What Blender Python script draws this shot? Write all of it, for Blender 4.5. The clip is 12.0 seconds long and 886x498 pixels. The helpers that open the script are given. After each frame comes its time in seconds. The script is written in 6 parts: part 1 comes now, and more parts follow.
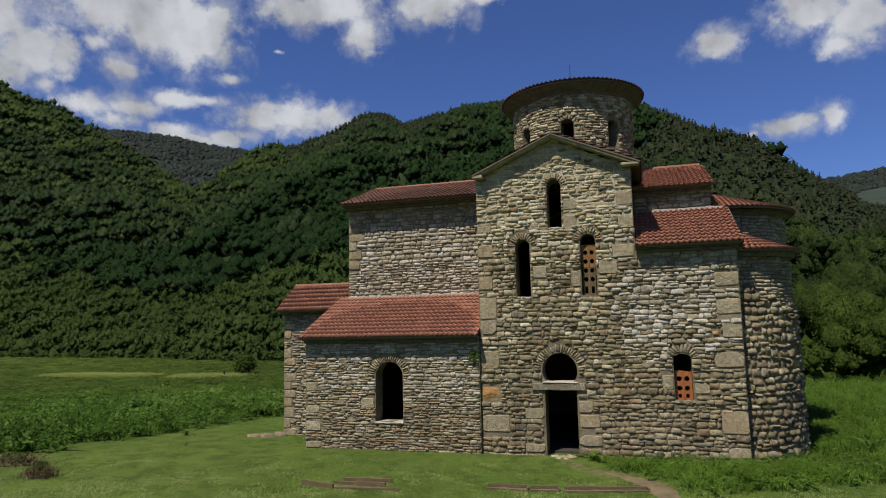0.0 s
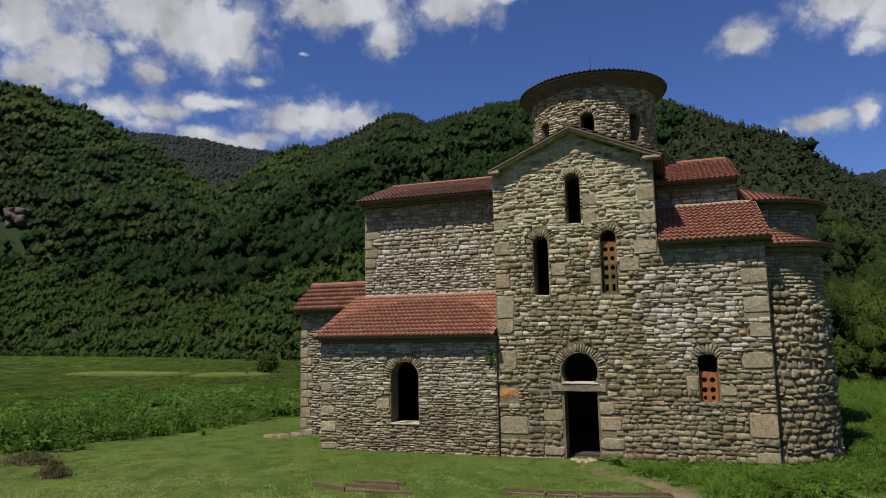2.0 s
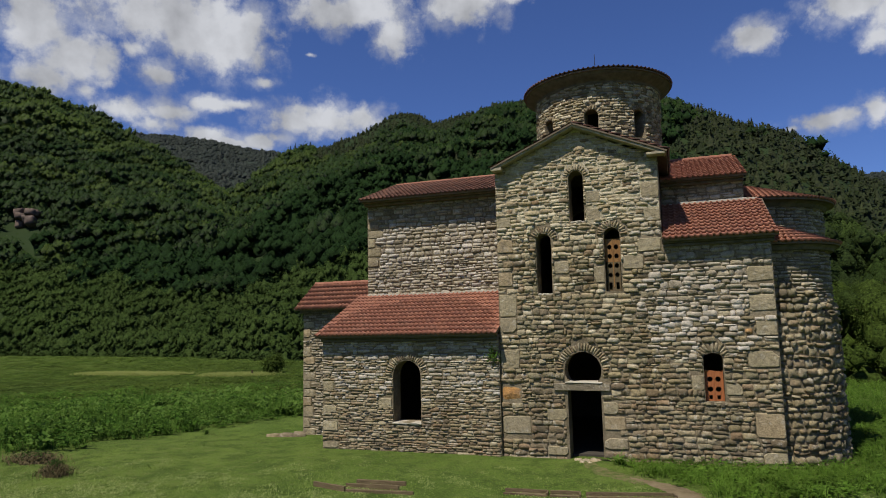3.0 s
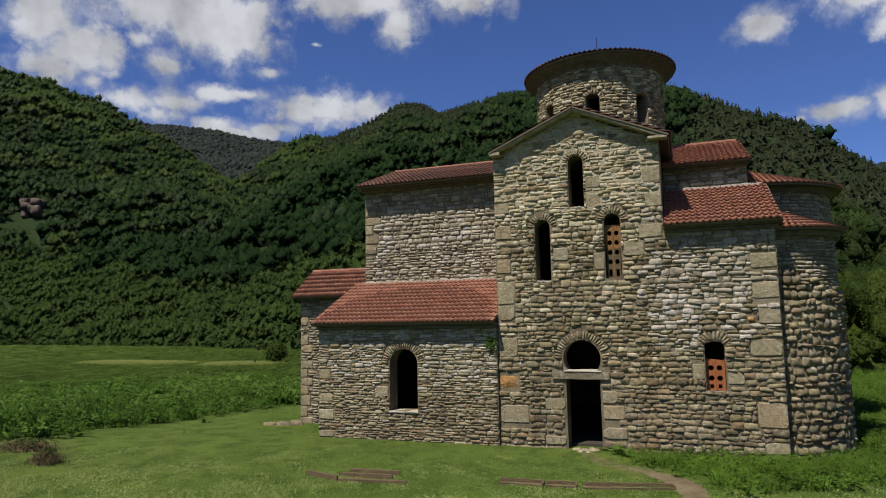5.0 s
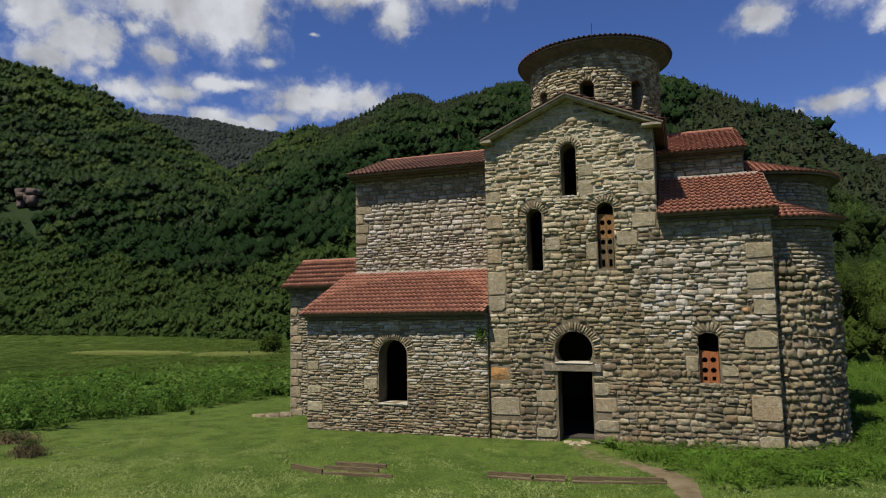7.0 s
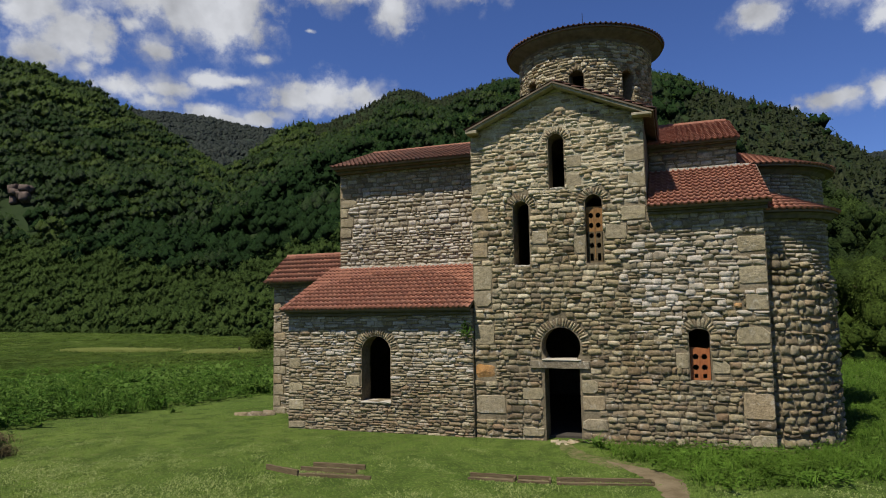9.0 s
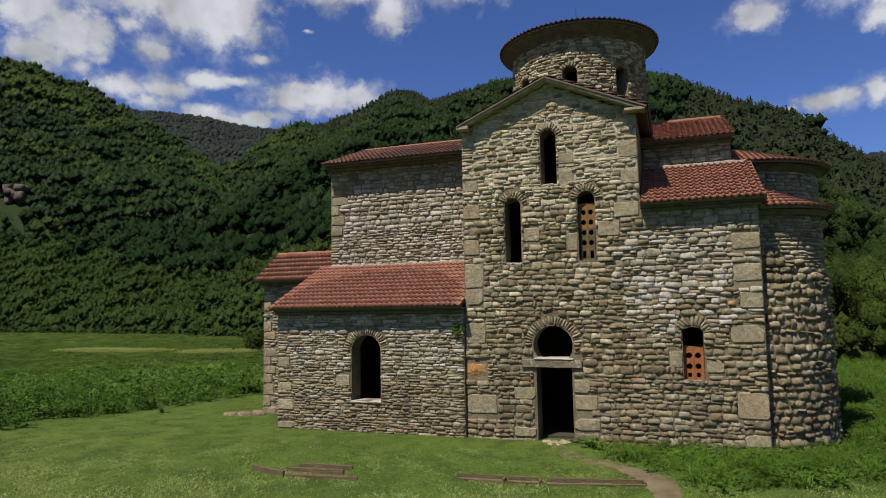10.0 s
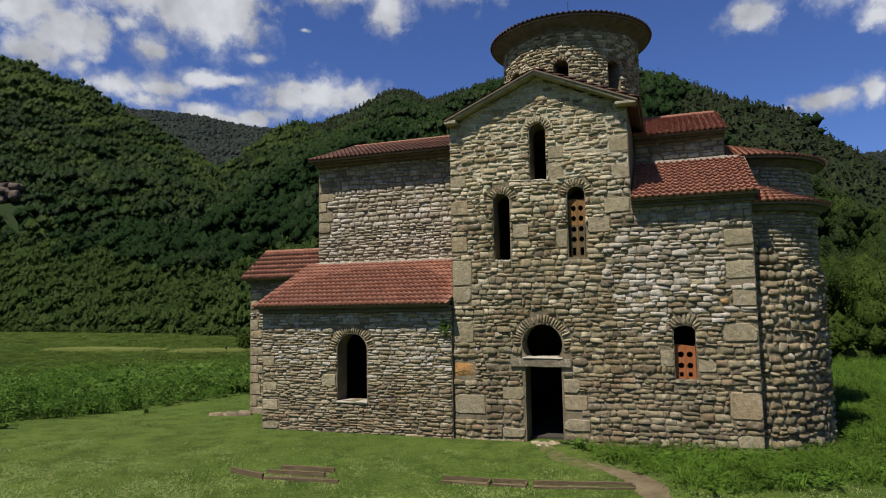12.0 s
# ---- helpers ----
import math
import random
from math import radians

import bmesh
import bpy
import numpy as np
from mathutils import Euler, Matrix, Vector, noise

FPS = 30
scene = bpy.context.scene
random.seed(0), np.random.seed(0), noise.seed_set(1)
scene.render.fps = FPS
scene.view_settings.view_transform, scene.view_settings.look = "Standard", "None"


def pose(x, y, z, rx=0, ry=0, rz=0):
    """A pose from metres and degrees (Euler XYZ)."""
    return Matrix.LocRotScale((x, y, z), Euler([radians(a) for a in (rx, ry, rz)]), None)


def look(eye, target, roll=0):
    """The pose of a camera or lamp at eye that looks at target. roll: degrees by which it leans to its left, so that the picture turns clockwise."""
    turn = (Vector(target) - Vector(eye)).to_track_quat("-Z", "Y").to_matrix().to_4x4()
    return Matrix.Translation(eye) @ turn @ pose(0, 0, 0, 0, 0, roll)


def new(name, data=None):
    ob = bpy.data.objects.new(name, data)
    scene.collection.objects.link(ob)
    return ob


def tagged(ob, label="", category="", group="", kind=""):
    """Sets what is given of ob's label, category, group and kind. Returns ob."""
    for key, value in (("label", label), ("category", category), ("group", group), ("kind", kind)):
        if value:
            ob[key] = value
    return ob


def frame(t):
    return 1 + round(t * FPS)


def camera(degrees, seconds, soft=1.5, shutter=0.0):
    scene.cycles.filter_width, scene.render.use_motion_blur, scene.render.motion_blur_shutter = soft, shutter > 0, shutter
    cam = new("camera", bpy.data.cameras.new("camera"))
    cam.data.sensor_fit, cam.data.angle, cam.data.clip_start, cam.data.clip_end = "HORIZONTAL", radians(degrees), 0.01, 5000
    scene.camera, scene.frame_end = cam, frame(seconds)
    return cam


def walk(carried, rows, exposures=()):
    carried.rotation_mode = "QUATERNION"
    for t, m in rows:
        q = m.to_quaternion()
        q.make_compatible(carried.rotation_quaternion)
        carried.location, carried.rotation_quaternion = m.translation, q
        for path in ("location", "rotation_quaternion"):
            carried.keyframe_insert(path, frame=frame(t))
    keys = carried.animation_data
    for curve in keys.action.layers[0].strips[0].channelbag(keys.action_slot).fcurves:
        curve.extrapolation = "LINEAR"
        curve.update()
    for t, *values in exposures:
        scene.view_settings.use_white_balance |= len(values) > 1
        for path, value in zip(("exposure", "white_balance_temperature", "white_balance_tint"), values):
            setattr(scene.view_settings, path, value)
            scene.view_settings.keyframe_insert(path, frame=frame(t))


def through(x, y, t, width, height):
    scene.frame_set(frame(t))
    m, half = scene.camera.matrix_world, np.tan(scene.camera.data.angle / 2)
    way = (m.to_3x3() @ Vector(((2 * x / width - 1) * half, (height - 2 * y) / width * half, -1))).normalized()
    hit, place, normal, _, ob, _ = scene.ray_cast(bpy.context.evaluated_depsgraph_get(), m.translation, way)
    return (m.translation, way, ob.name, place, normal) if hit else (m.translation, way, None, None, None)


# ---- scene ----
cam = camera(68.5, 12.0, 1.0)
PATH = [
    (0, (5.367, -22.24, 4.303), (4.799, -20.337, 4.541), -1.2),
    (0.5, (5.426, -22.074, 4.301), (4.839, -20.177, 4.539), -1.1),
    (1, (5.457, -21.914, 4.291), (4.841, -20.026, 4.529), -1.1),
    (1.5, (5.475, -21.772, 4.279), (4.844, -19.89, 4.517), -1.1),
    (2, (5.492, -21.646, 4.275), (4.853, -19.766, 4.514), -1.2),
    (2.5, (5.537, -21.518, 4.245), (4.889, -19.641, 4.484), -1.2),
    (3, (5.593, -21.409, 4.221), (4.933, -19.537, 4.461), -1.2),
    (5, (5.732, -20.941, 4.129), (5.054, -19.072, 4.34), -1.1),
    (5.5, (5.783, -20.814, 4.12), (5.104, -18.943, 4.322), -1.1),
    (6, (5.827, -20.734, 4.1), (5.148, -18.863, 4.294), -1.1),
    (6.5, (5.842, -20.603, 4.11), (5.165, -18.73, 4.298), -1.1),
    (7, (5.837, -20.452, 4.111), (5.163, -18.578, 4.295), -1.0),
    (9, (5.988, -19.735, 4.053), (5.324, -17.857, 4.228), -1.0),
    (9.5, (6.024, -19.566, 4.033), (5.365, -17.686, 4.208), -1.1),
    (10, (6.088, -19.386, 3.983), (5.431, -17.505, 4.159), -1.0),
    (10.5, (6.146, -19.263, 3.987), (5.491, -17.382, 4.162), -1.0),
    (11, (6.179, -19.144, 3.984), (5.526, -17.261, 4.159), -1.0),
    (11.5, (6.213, -19.005, 3.945), (5.562, -17.122, 4.119), -1.0),
    (12, (6.237, -18.873, 3.939), (5.587, -16.989, 4.113), -1.0),
]
walk(cam, [(t, look(eye, target, roll)) for t, eye, target, roll in PATH], [(0, 0.04), (3, 0.05), (6, 0.1), (9, 0.12), (12, 0.14)])


# ---- world, sun and exposure ----
SUN_WAY = Vector((0.22, 0.53, -1.0)).normalized()
SUN_EL = math.asin(-SUN_WAY.z)
SUN_ROT = math.atan2(-SUN_WAY.x, -SUN_WAY.y)

world = bpy.data.worlds.new("sky")
scene.world = world
world.use_nodes = True
WT = world.node_tree
WT.nodes.clear()


def wn(kind, **values):
    """A node of the sky's tree."""
    node = WT.nodes.new(kind)
    for key, value in values.items():
        setattr(node, key, value)
    return node


def wmath(op, a, b=None, c=None):
    node = wn("ShaderNodeMath", operation=op)
    for n, v in enumerate((a, b, c)):
        if v is None:
            continue
        if isinstance(v, (int, float)):
            node.inputs[n].default_value = v
        else:
            WT.links.new(v, node.inputs[n])
    return node.outputs[0]


# clouds: azimuth and height in degrees, half width and half height, weight
CLOUDS_WEST = [
    (-44.8, 25.0, 4.7, 1.9, 1.0), (-41.2, 24.8, 5.0, 2.5, 1.1), (-38.1, 23.9, 3.3, 2.6, 1.1), (-36.3, 25.5, 1.6, 1.5, 0.9),
    (-52.5, 23.0, 2.4, 2.5, 1.15), (-49.8, 21.0, 3.0, 1.7, 1.15), (-47.9, 20.9, 1.6, 1.7, 0.95), (-51.8, 19.3, 2.4, 1.6, 0.8),
    (-45.7, 22.2, 1.6, 1.2, 0.5), (-43.6, 20.7, 2.5, 1.8, 0.55), (-49.0, 18.6, 1.8, 1.2, 0.45), (-46.1, 17.6, 2.9, 1.4, 0.75),
    (-42.7, 17.9, 2.9, 1.1, 0.75), (-39.7, 18.7, 2.8, 0.9, 0.7), (-37.0, 18.9, 2.7, 0.6, 0.6), (-43.9, 16.7, 2.6, 0.9, 0.7), (-35.1, 20.8, 1.4, 0.6, 0.8),
]
CLOUDS_MIDDLE = [
    (-30.4, 18.0, 4.6, 1.5, 1.0), (-31.6, 18.8, 2.2, 0.9, 0.9), (-26.2, 18.4, 2.2, 1.2, 0.9), (-33.7, 16.4, 1.9, 0.6, 0.6),
    (-39.6, 16.3, 1.7, 0.7, 1.1), (-37.9, 15.7, 2.4, 0.6, 1.1), (-35.7, 15.9, 1.5, 0.6, 1.1), (-31.1, 23.3, 0.7, 0.3, 0.5),
    (-29.3, 26.7, 3.7, 1.5, 1.0), (-25.5, 27.1, 3.8, 1.6, 1.0), (-23.7, 25.2, 2.2, 1.9, 0.9), (-17.1, 27.5, 3.9, 1.7, 1.0), (-12.7, 28.0, 2.1, 0.9, 0.9),
]
CLOUDS_EAST = [
    (7.6, 22.2, 2.1, 1.3, 0.95), (14.7, 23.2, 3.1, 1.9, 1.0), (17.5, 21.6, 2.5, 2.0, 1.0), (16.1, 20.2, 1.7, 1.0, 0.8),
    (12.4, 15.0, 2.7, 0.8, 0.9), (15.4, 15.1, 1.0, 1.2, 0.9), (9.7, 14.7, 1.1, 0.4, 0.6),
]
coord = wn("ShaderNodeTexCoord")
parts_of_way = wn("ShaderNodeSeparateXYZ")
WT.links.new(coord.outputs["Generated"], parts_of_way.inputs[0])
az = wmath("MULTIPLY", wmath("ARCTAN2", parts_of_way.outputs[0], parts_of_way.outputs[1]), 57.2958)
az = wmath("SUBTRACT", wmath("FLOORED_MODULO", wmath("ADD", az, 18 + 45), 90.0), 63.0)
el = wmath("MULTIPLY", wmath("ARCSINE", parts_of_way.outputs[2]), 57.2958)
spot = wn("ShaderNodeCombineXYZ")
WT.links.new(az, spot.inputs[0])
WT.links.new(el, spot.inputs[1])
rag = wn("ShaderNodeTexNoise")
rag.inputs["Scale"].default_value, rag.inputs["Detail"].default_value, rag.inputs["Roughness"].default_value = 0.5, 8.0, 0.6
WT.links.new(spot.outputs[0], rag.inputs["Vector"])
level = None
for a, e, sa, se, weight in CLOUDS_WEST + CLOUDS_MIDDLE + CLOUDS_EAST:
    away = wn("ShaderNodeVectorMath", operation="SUBTRACT")
    WT.links.new(spot.outputs[0], away.inputs[0])
    away.inputs[1].default_value = (a, e, 0)
    fit_in = wn("ShaderNodeVectorMath", operation="MULTIPLY")
    WT.links.new(away.outputs[0], fit_in.inputs[0])
    fit_in.inputs[1].default_value = (1 / sa, 1 / se, 0)
    size = wn("ShaderNodeVectorMath", operation="LENGTH")
    WT.links.new(fit_in.outputs[0], size.inputs[0])
    lobe = wmath("SUBTRACT", weight, size.outputs["Value"])
    level = lobe if level is None else wmath("SMOOTH_MAX", level, lobe, 0.2)
level = wmath("MAXIMUM", level, -1.3)
body = wmath("ADD", level, wmath("MULTIPLY", wmath("SUBTRACT", rag.outputs[0], 0.5), 2.2))
cover = wn("ShaderNodeMapRange", interpolation_type="SMOOTHSTEP")
WT.links.new(body, cover.inputs[0])
cover.inputs[1].default_value, cover.inputs[2].default_value = -0.28, 0.55
cover.inputs[4].default_value = 0.95
wisp = wn("ShaderNodeTexNoise")
wisp.inputs["Scale"].default_value, wisp.inputs["Detail"].default_value, wisp.inputs["Roughness"].default_value, wisp.inputs["Distortion"].default_value = 0.4, 6.0, 0.6, 0.0
WT.links.new(spot.outputs[0], wisp.inputs["Vector"])
veil = wn("ShaderNodeMapRange", interpolation_type="SMOOTHSTEP")
WT.links.new(wmath("ADD", wmath("MULTIPLY", level, 0.75), wmath("MULTIPLY", wmath("SUBTRACT", wisp.outputs[0], 0.5), 2.6)), veil.inputs[0])
veil.inputs[1].default_value, veil.inputs[2].default_value, veil.inputs[4].default_value = -0.45, 0.9, 0.7
covered = wmath("MAXIMUM", cover.outputs[0], veil.outputs[0])
shade = wn("ShaderNodeTexNoise")
shade.inputs["Scale"].default_value, shade.inputs["Detail"].default_value = 0.22, 5.0
WT.links.new(spot.outputs[0], shade.inputs["Vector"])
tone = wn("ShaderNodeMapRange")
WT.links.new(shade.outputs[0], tone.inputs[0])
tone.inputs[1].default_value, tone.inputs[2].default_value, tone.inputs[3].default_value, tone.inputs[4].default_value = 0.3, 0.62, 0.36, 0.66
white = wn("ShaderNodeMix", data_type="RGBA", blend_type="MULTIPLY")
white.inputs[0].default_value = 1.0
white.inputs[6].default_value = (0.93, 0.95, 1.0, 1)
WT.links.new(tone.outputs[0], white.inputs[7])
sky = wn("ShaderNodeTexSky", sky_type="NISHITA", sun_disc=False, sun_elevation=SUN_EL, sun_rotation=SUN_ROT, altitude=1200.0, air_density=1.0, dust_density=0.3, ozone_density=3.0)
dim = wn("ShaderNodeMix", data_type="RGBA", blend_type="MULTIPLY")
dim.inputs[0].default_value = 1.0
dim.inputs[7].default_value = (0.050, 0.0615, 0.096, 1)
WT.links.new(sky.outputs[0], dim.inputs[6])
over = wn("ShaderNodeMix", data_type="RGBA")
WT.links.new(covered, over.inputs[0])
WT.links.new(dim.outputs[2], over.inputs[6])
WT.links.new(white.outputs[2], over.inputs[7])
back = wn("ShaderNodeBackground")
WT.links.new(over.outputs[2], back.inputs[0])
back.inputs[1].default_value = 1.0
out = wn("ShaderNodeOutputWorld")
WT.links.new(back.outputs[0], out.inputs[0])

sun = new("sun", bpy.data.lights.new("sun", "SUN"))
sun.data.energy, sun.data.angle, sun.data.color = 5.0, radians(0.5), (1.0, 0.94, 0.83)
sun.matrix_world = look((0, 0, 60), Vector((0, 0, 60)) + SUN_WAY)



# ---- materials ----
class Tree:
    """A material under construction: nodes by short calls."""

    def __init__(self, name, roughness=0.85, specular=0.3):
        self.mat = bpy.data.materials.new(name)
        self.mat.use_nodes = True
        self.nodes, self.links = self.mat.node_tree.nodes, self.mat.node_tree.links
        self.bsdf = self.nodes["Principled BSDF"]
        self.bsdf.inputs["Roughness"].default_value = roughness
        self.bsdf.inputs["Specular IOR Level"].default_value = specular
        self.place = self.nodes.new("ShaderNodeNewGeometry")

    def put(self, socket, value):
        if hasattr(value, "links"):
            self.links.new(value, socket)
        else:
            socket.default_value = value

    def noise(self, scale, detail=4.0, rough=0.55, stretch=None, where=None):
        node = self.nodes.new("ShaderNodeTexNoise")
        node.inputs["Scale"].default_value, node.inputs["Detail"].default_value, node.inputs["Roughness"].default_value = scale, detail, rough
        source = where or self.place.outputs["Position"]
        if stretch:
            m = self.nodes.new("ShaderNodeVectorMath")
            m.operation = "MULTIPLY"
            self.links.new(source, m.inputs[0])
            m.inputs[1].default_value = stretch
            source = m.outputs[0]
        self.links.new(source, node.inputs["Vector"])
        return node.outputs[0]

    def math(self, op, a, b=0.0, clamp=False):
        node = self.nodes.new("ShaderNodeMath")
        node.operation, node.use_clamp = op, clamp
        self.put(node.inputs[0], a)
        self.put(node.inputs[1], b)
        return node.outputs[0]

    def ramp(self, value, stops, constant=False):
        node = self.nodes.new("ShaderNodeValToRGB")
        node.color_ramp.interpolation = "CONSTANT" if constant else "LINEAR"
        while len(node.color_ramp.elements) < len(stops):
            node.color_ramp.elements.new(0.5)
        for e, (at, c) in zip(node.color_ramp.elements, stops):
            e.position, e.color = at, (c, c, c, 1) if isinstance(c, (int, float)) else (*c, 1)
        self.put(node.inputs[0], value)
        return node.outputs[0]

    def mix(self, f, a, b, blend="MIX"):
        node = self.nodes.new("ShaderNodeMix")
        node.data_type, node.blend_type = "RGBA", blend
        self.put(node.inputs[0], f)
        self.put(node.inputs[6], a if hasattr(a, "links") else (*a, 1))
        self.put(node.inputs[7], b if hasattr(b, "links") else (*b, 1))
        return node.outputs[2]

    def random(self):
        """A number for each piece, whether it is an object or an island of a mesh."""
        info = self.nodes.new("ShaderNodeObjectInfo")
        return self.math("FRACT", self.math("ADD", info.outputs["Random"], self.place.outputs["Random Per Island"]))

    def level_normal(self, share):
        """The surface normal drawn towards upright, as of leaves that lie mostly level."""
        mixed = self.nodes.new("ShaderNodeMix")
        mixed.data_type = "VECTOR"
        mixed.inputs[0].default_value = share
        self.links.new(self.place.outputs["Normal"], mixed.inputs[4])
        mixed.inputs[5].default_value = (0, 0, 1)
        unit = self.nodes.new("ShaderNodeVectorMath")
        unit.operation = "NORMALIZE"
        self.links.new(mixed.outputs[1], unit.inputs[0])
        return unit.outputs[0]

    def bump(self, height, strength=0.5, distance=0.02, normal=None):
        node = self.nodes.new("ShaderNodeBump")
        if normal:
            self.links.new(normal, node.inputs["Normal"])
        node.inputs["Strength"].default_value, node.inputs["Distance"].default_value = strength, distance
        self.links.new(height, node.inputs["Height"])
        self.links.new(node.outputs[0], self.bsdf.inputs["Normal"])

    def done(self, colour, roughness=None):
        self.put(self.bsdf.inputs["Base Color"], colour if hasattr(colour, "links") else (*colour, 1))
        if roughness is not None:
            self.put(self.bsdf.inputs["Roughness"], roughness)
        return self.mat


def stone_material(name, colours, streaks=0.25):
    m = Tree(name, 0.9, 0.2)
    pick = m.random()
    base = m.ramp(pick, [(n / len(colours), c) for n, c in enumerate(colours)], constant=True)
    patch = m.ramp(m.noise(0.55, 3), [(0.35, 0.0), (0.65, 1.0)])
    base = m.mix(m.math("MULTIPLY", patch, 0.35), base, (0.37, 0.31, 0.21))
    grain = m.noise(9, 6, 0.65)
    base = m.mix(0.75, base, m.ramp(grain, [(0.28, 0.45), (0.5, 0.95), (0.72, 1.25)]), "MULTIPLY")
    base = m.mix(0.5, base, m.ramp(m.noise(27, 5, 0.7), [(0.33, 0.6), (0.5, 1.0), (0.66, 1.35)]), "MULTIPLY")
    lichen = m.ramp(m.noise(3.3, 6, 0.7), [(0.56, 0.0), (0.66, 1.0)])
    base = m.mix(m.math("MULTIPLY", lichen, 0.55), base, (0.58, 0.53, 0.43))
    dark = m.ramp(m.noise(2.1, 5, 0.65, (1, 1, 0.6)), [(0.57, 0.0), (0.72, 1.0)])
    base = m.mix(m.math("MULTIPLY", dark, 0.5), base, (0.07, 0.062, 0.05))
    run = m.ramp(m.noise(1.3, 4, 0.6, (1, 1, 0.16)), [(0.5, 0.0), (0.68, 1.0)])
    base = m.mix(m.math("MULTIPLY", run, streaks), base, (0.085, 0.07, 0.046))
    m.bump(m.math("ADD", m.noise(9, 7, 0.75), m.math("MULTIPLY", m.noise(34, 4, 0.7), 0.22)), 0.9, 0.045)
    return m.done(base)


STONE = stone_material("rubble_stone", [(0.251, 0.197, 0.104), (0.193, 0.152, 0.078), (0.297, 0.239, 0.131), (0.146, 0.115, 0.062), (0.233, 0.197, 0.116), (0.210, 0.149, 0.075), (0.338, 0.283, 0.176), (0.181, 0.156, 0.086), (0.268, 0.214, 0.113), (0.111, 0.082, 0.047), (0.222, 0.152, 0.080)], 0.55)
STONE_PALE = stone_material("pale_limewashed_stone", [(0.488, 0.437, 0.361), (0.385, 0.335, 0.261), (0.540, 0.488, 0.418), (0.429, 0.375, 0.295), (0.326, 0.273, 0.201), (0.511, 0.452, 0.369)])
STONE_WARM = stone_material("dry_yellow_stone", [(0.486, 0.411, 0.264), (0.395, 0.322, 0.193), (0.532, 0.465, 0.314), (0.426, 0.351, 0.222), (0.319, 0.251, 0.147), (0.509, 0.442, 0.307)])
STONE_BROWN = stone_material("brown_damp_stone", [(0.216, 0.160, 0.089), (0.173, 0.124, 0.068), (0.259, 0.202, 0.116), (0.137, 0.099, 0.058), (0.238, 0.156, 0.085), (0.202, 0.156, 0.096)], 0.5)
STONE_GREY = stone_material("grey_rubble_stone", [(0.331, 0.287, 0.209), (0.266, 0.227, 0.154), (0.396, 0.351, 0.267), (0.216, 0.177, 0.120), (0.302, 0.252, 0.171), (0.360, 0.305, 0.212), (0.202, 0.167, 0.113)])
STONE_SLAB = stone_material("thin_slab_stone", [(0.299, 0.244, 0.145), (0.245, 0.194, 0.110), (0.360, 0.301, 0.194), (0.265, 0.208, 0.116), (0.190, 0.141, 0.078), (0.333, 0.278, 0.174), (0.238, 0.167, 0.094)])
QUOIN = stone_material("dressed_sandstone", [(0.357, 0.297, 0.182), (0.315, 0.260, 0.157), (0.391, 0.327, 0.202), (0.306, 0.251, 0.157), (0.357, 0.268, 0.153)])

m = Tree("lime_mortar", 0.95, 0.1)
MORTAR = m.mix(m.ramp(m.noise(1.2, 5), [(0.35, 0.0), (0.7, 1.0)]), (0.14, 0.112, 0.07), (0.265, 0.218, 0.144))
MORTAR = m.mix(0.8, MORTAR, m.ramp(m.noise(14, 5, 0.7), [(0.3, 0.55), (0.5, 1.0), (0.7, 1.3)]), "MULTIPLY")
m.bump(m.noise(22, 6, 0.7), 0.9, 0.03)
MORTAR = m.done(MORTAR)

m = Tree("pale_pointing_mortar", 0.95, 0.1)
POINTING = m.mix(m.ramp(m.noise(1.7, 5), [(0.35, 0.0), (0.65, 1.0)]), (0.36, 0.30, 0.195), (0.52, 0.455, 0.32))
POINTING = m.mix(0.8, POINTING, m.ramp(m.noise(12, 6, 0.7), [(0.3, 0.5), (0.5, 1.0), (0.7, 1.25)]), "MULTIPLY")
m.bump(m.noise(9, 7, 0.7), 1.0, 0.06)
POINTING = m.done(POINTING)

m = Tree("terracotta_tile", 0.7, 0.35)
c = m.ramp(m.random(), [(0.0, (0.282, 0.110, 0.062)), (0.3, (0.246, 0.094, 0.054)), (0.55, (0.318, 0.130, 0.074)), (0.8, (0.270, 0.113, 0.067)), (1.0, (0.222, 0.084, 0.050))])
c = m.mix(0.6, c, m.ramp(m.noise(7, 6, 0.65), [(0.3, 0.8), (0.55, 1.0), (0.75, 1.15)]), "MULTIPLY")
c = m.mix(m.math("MULTIPLY", m.ramp(m.noise(1.4, 5), [(0.5, 0.0), (0.7, 1.0)]), 0.2), c, (0.13, 0.075, 0.05))
m.bump(m.noise(40, 4), 0.35, 0.01)
TILE = m.done(c)

# darker copy of the tile; the drum rim's shade is put into its colour
m = Tree("dark_tile", 0.8, 0.25)
c = m.ramp(m.random(), [(0.0, (0.150, 0.068, 0.045)), (0.35, (0.115, 0.056, 0.040)), (0.65, (0.170, 0.078, 0.050)), (1.0, (0.095, 0.055, 0.042))])
c = m.mix(0.6, c, m.ramp(m.noise(7, 6, 0.65), [(0.3, 0.7), (0.55, 1.0), (0.75, 1.2)]), "MULTIPLY")
m.bump(m.noise(40, 4), 0.35, 0.01)
TILE_DARK = m.done(c)

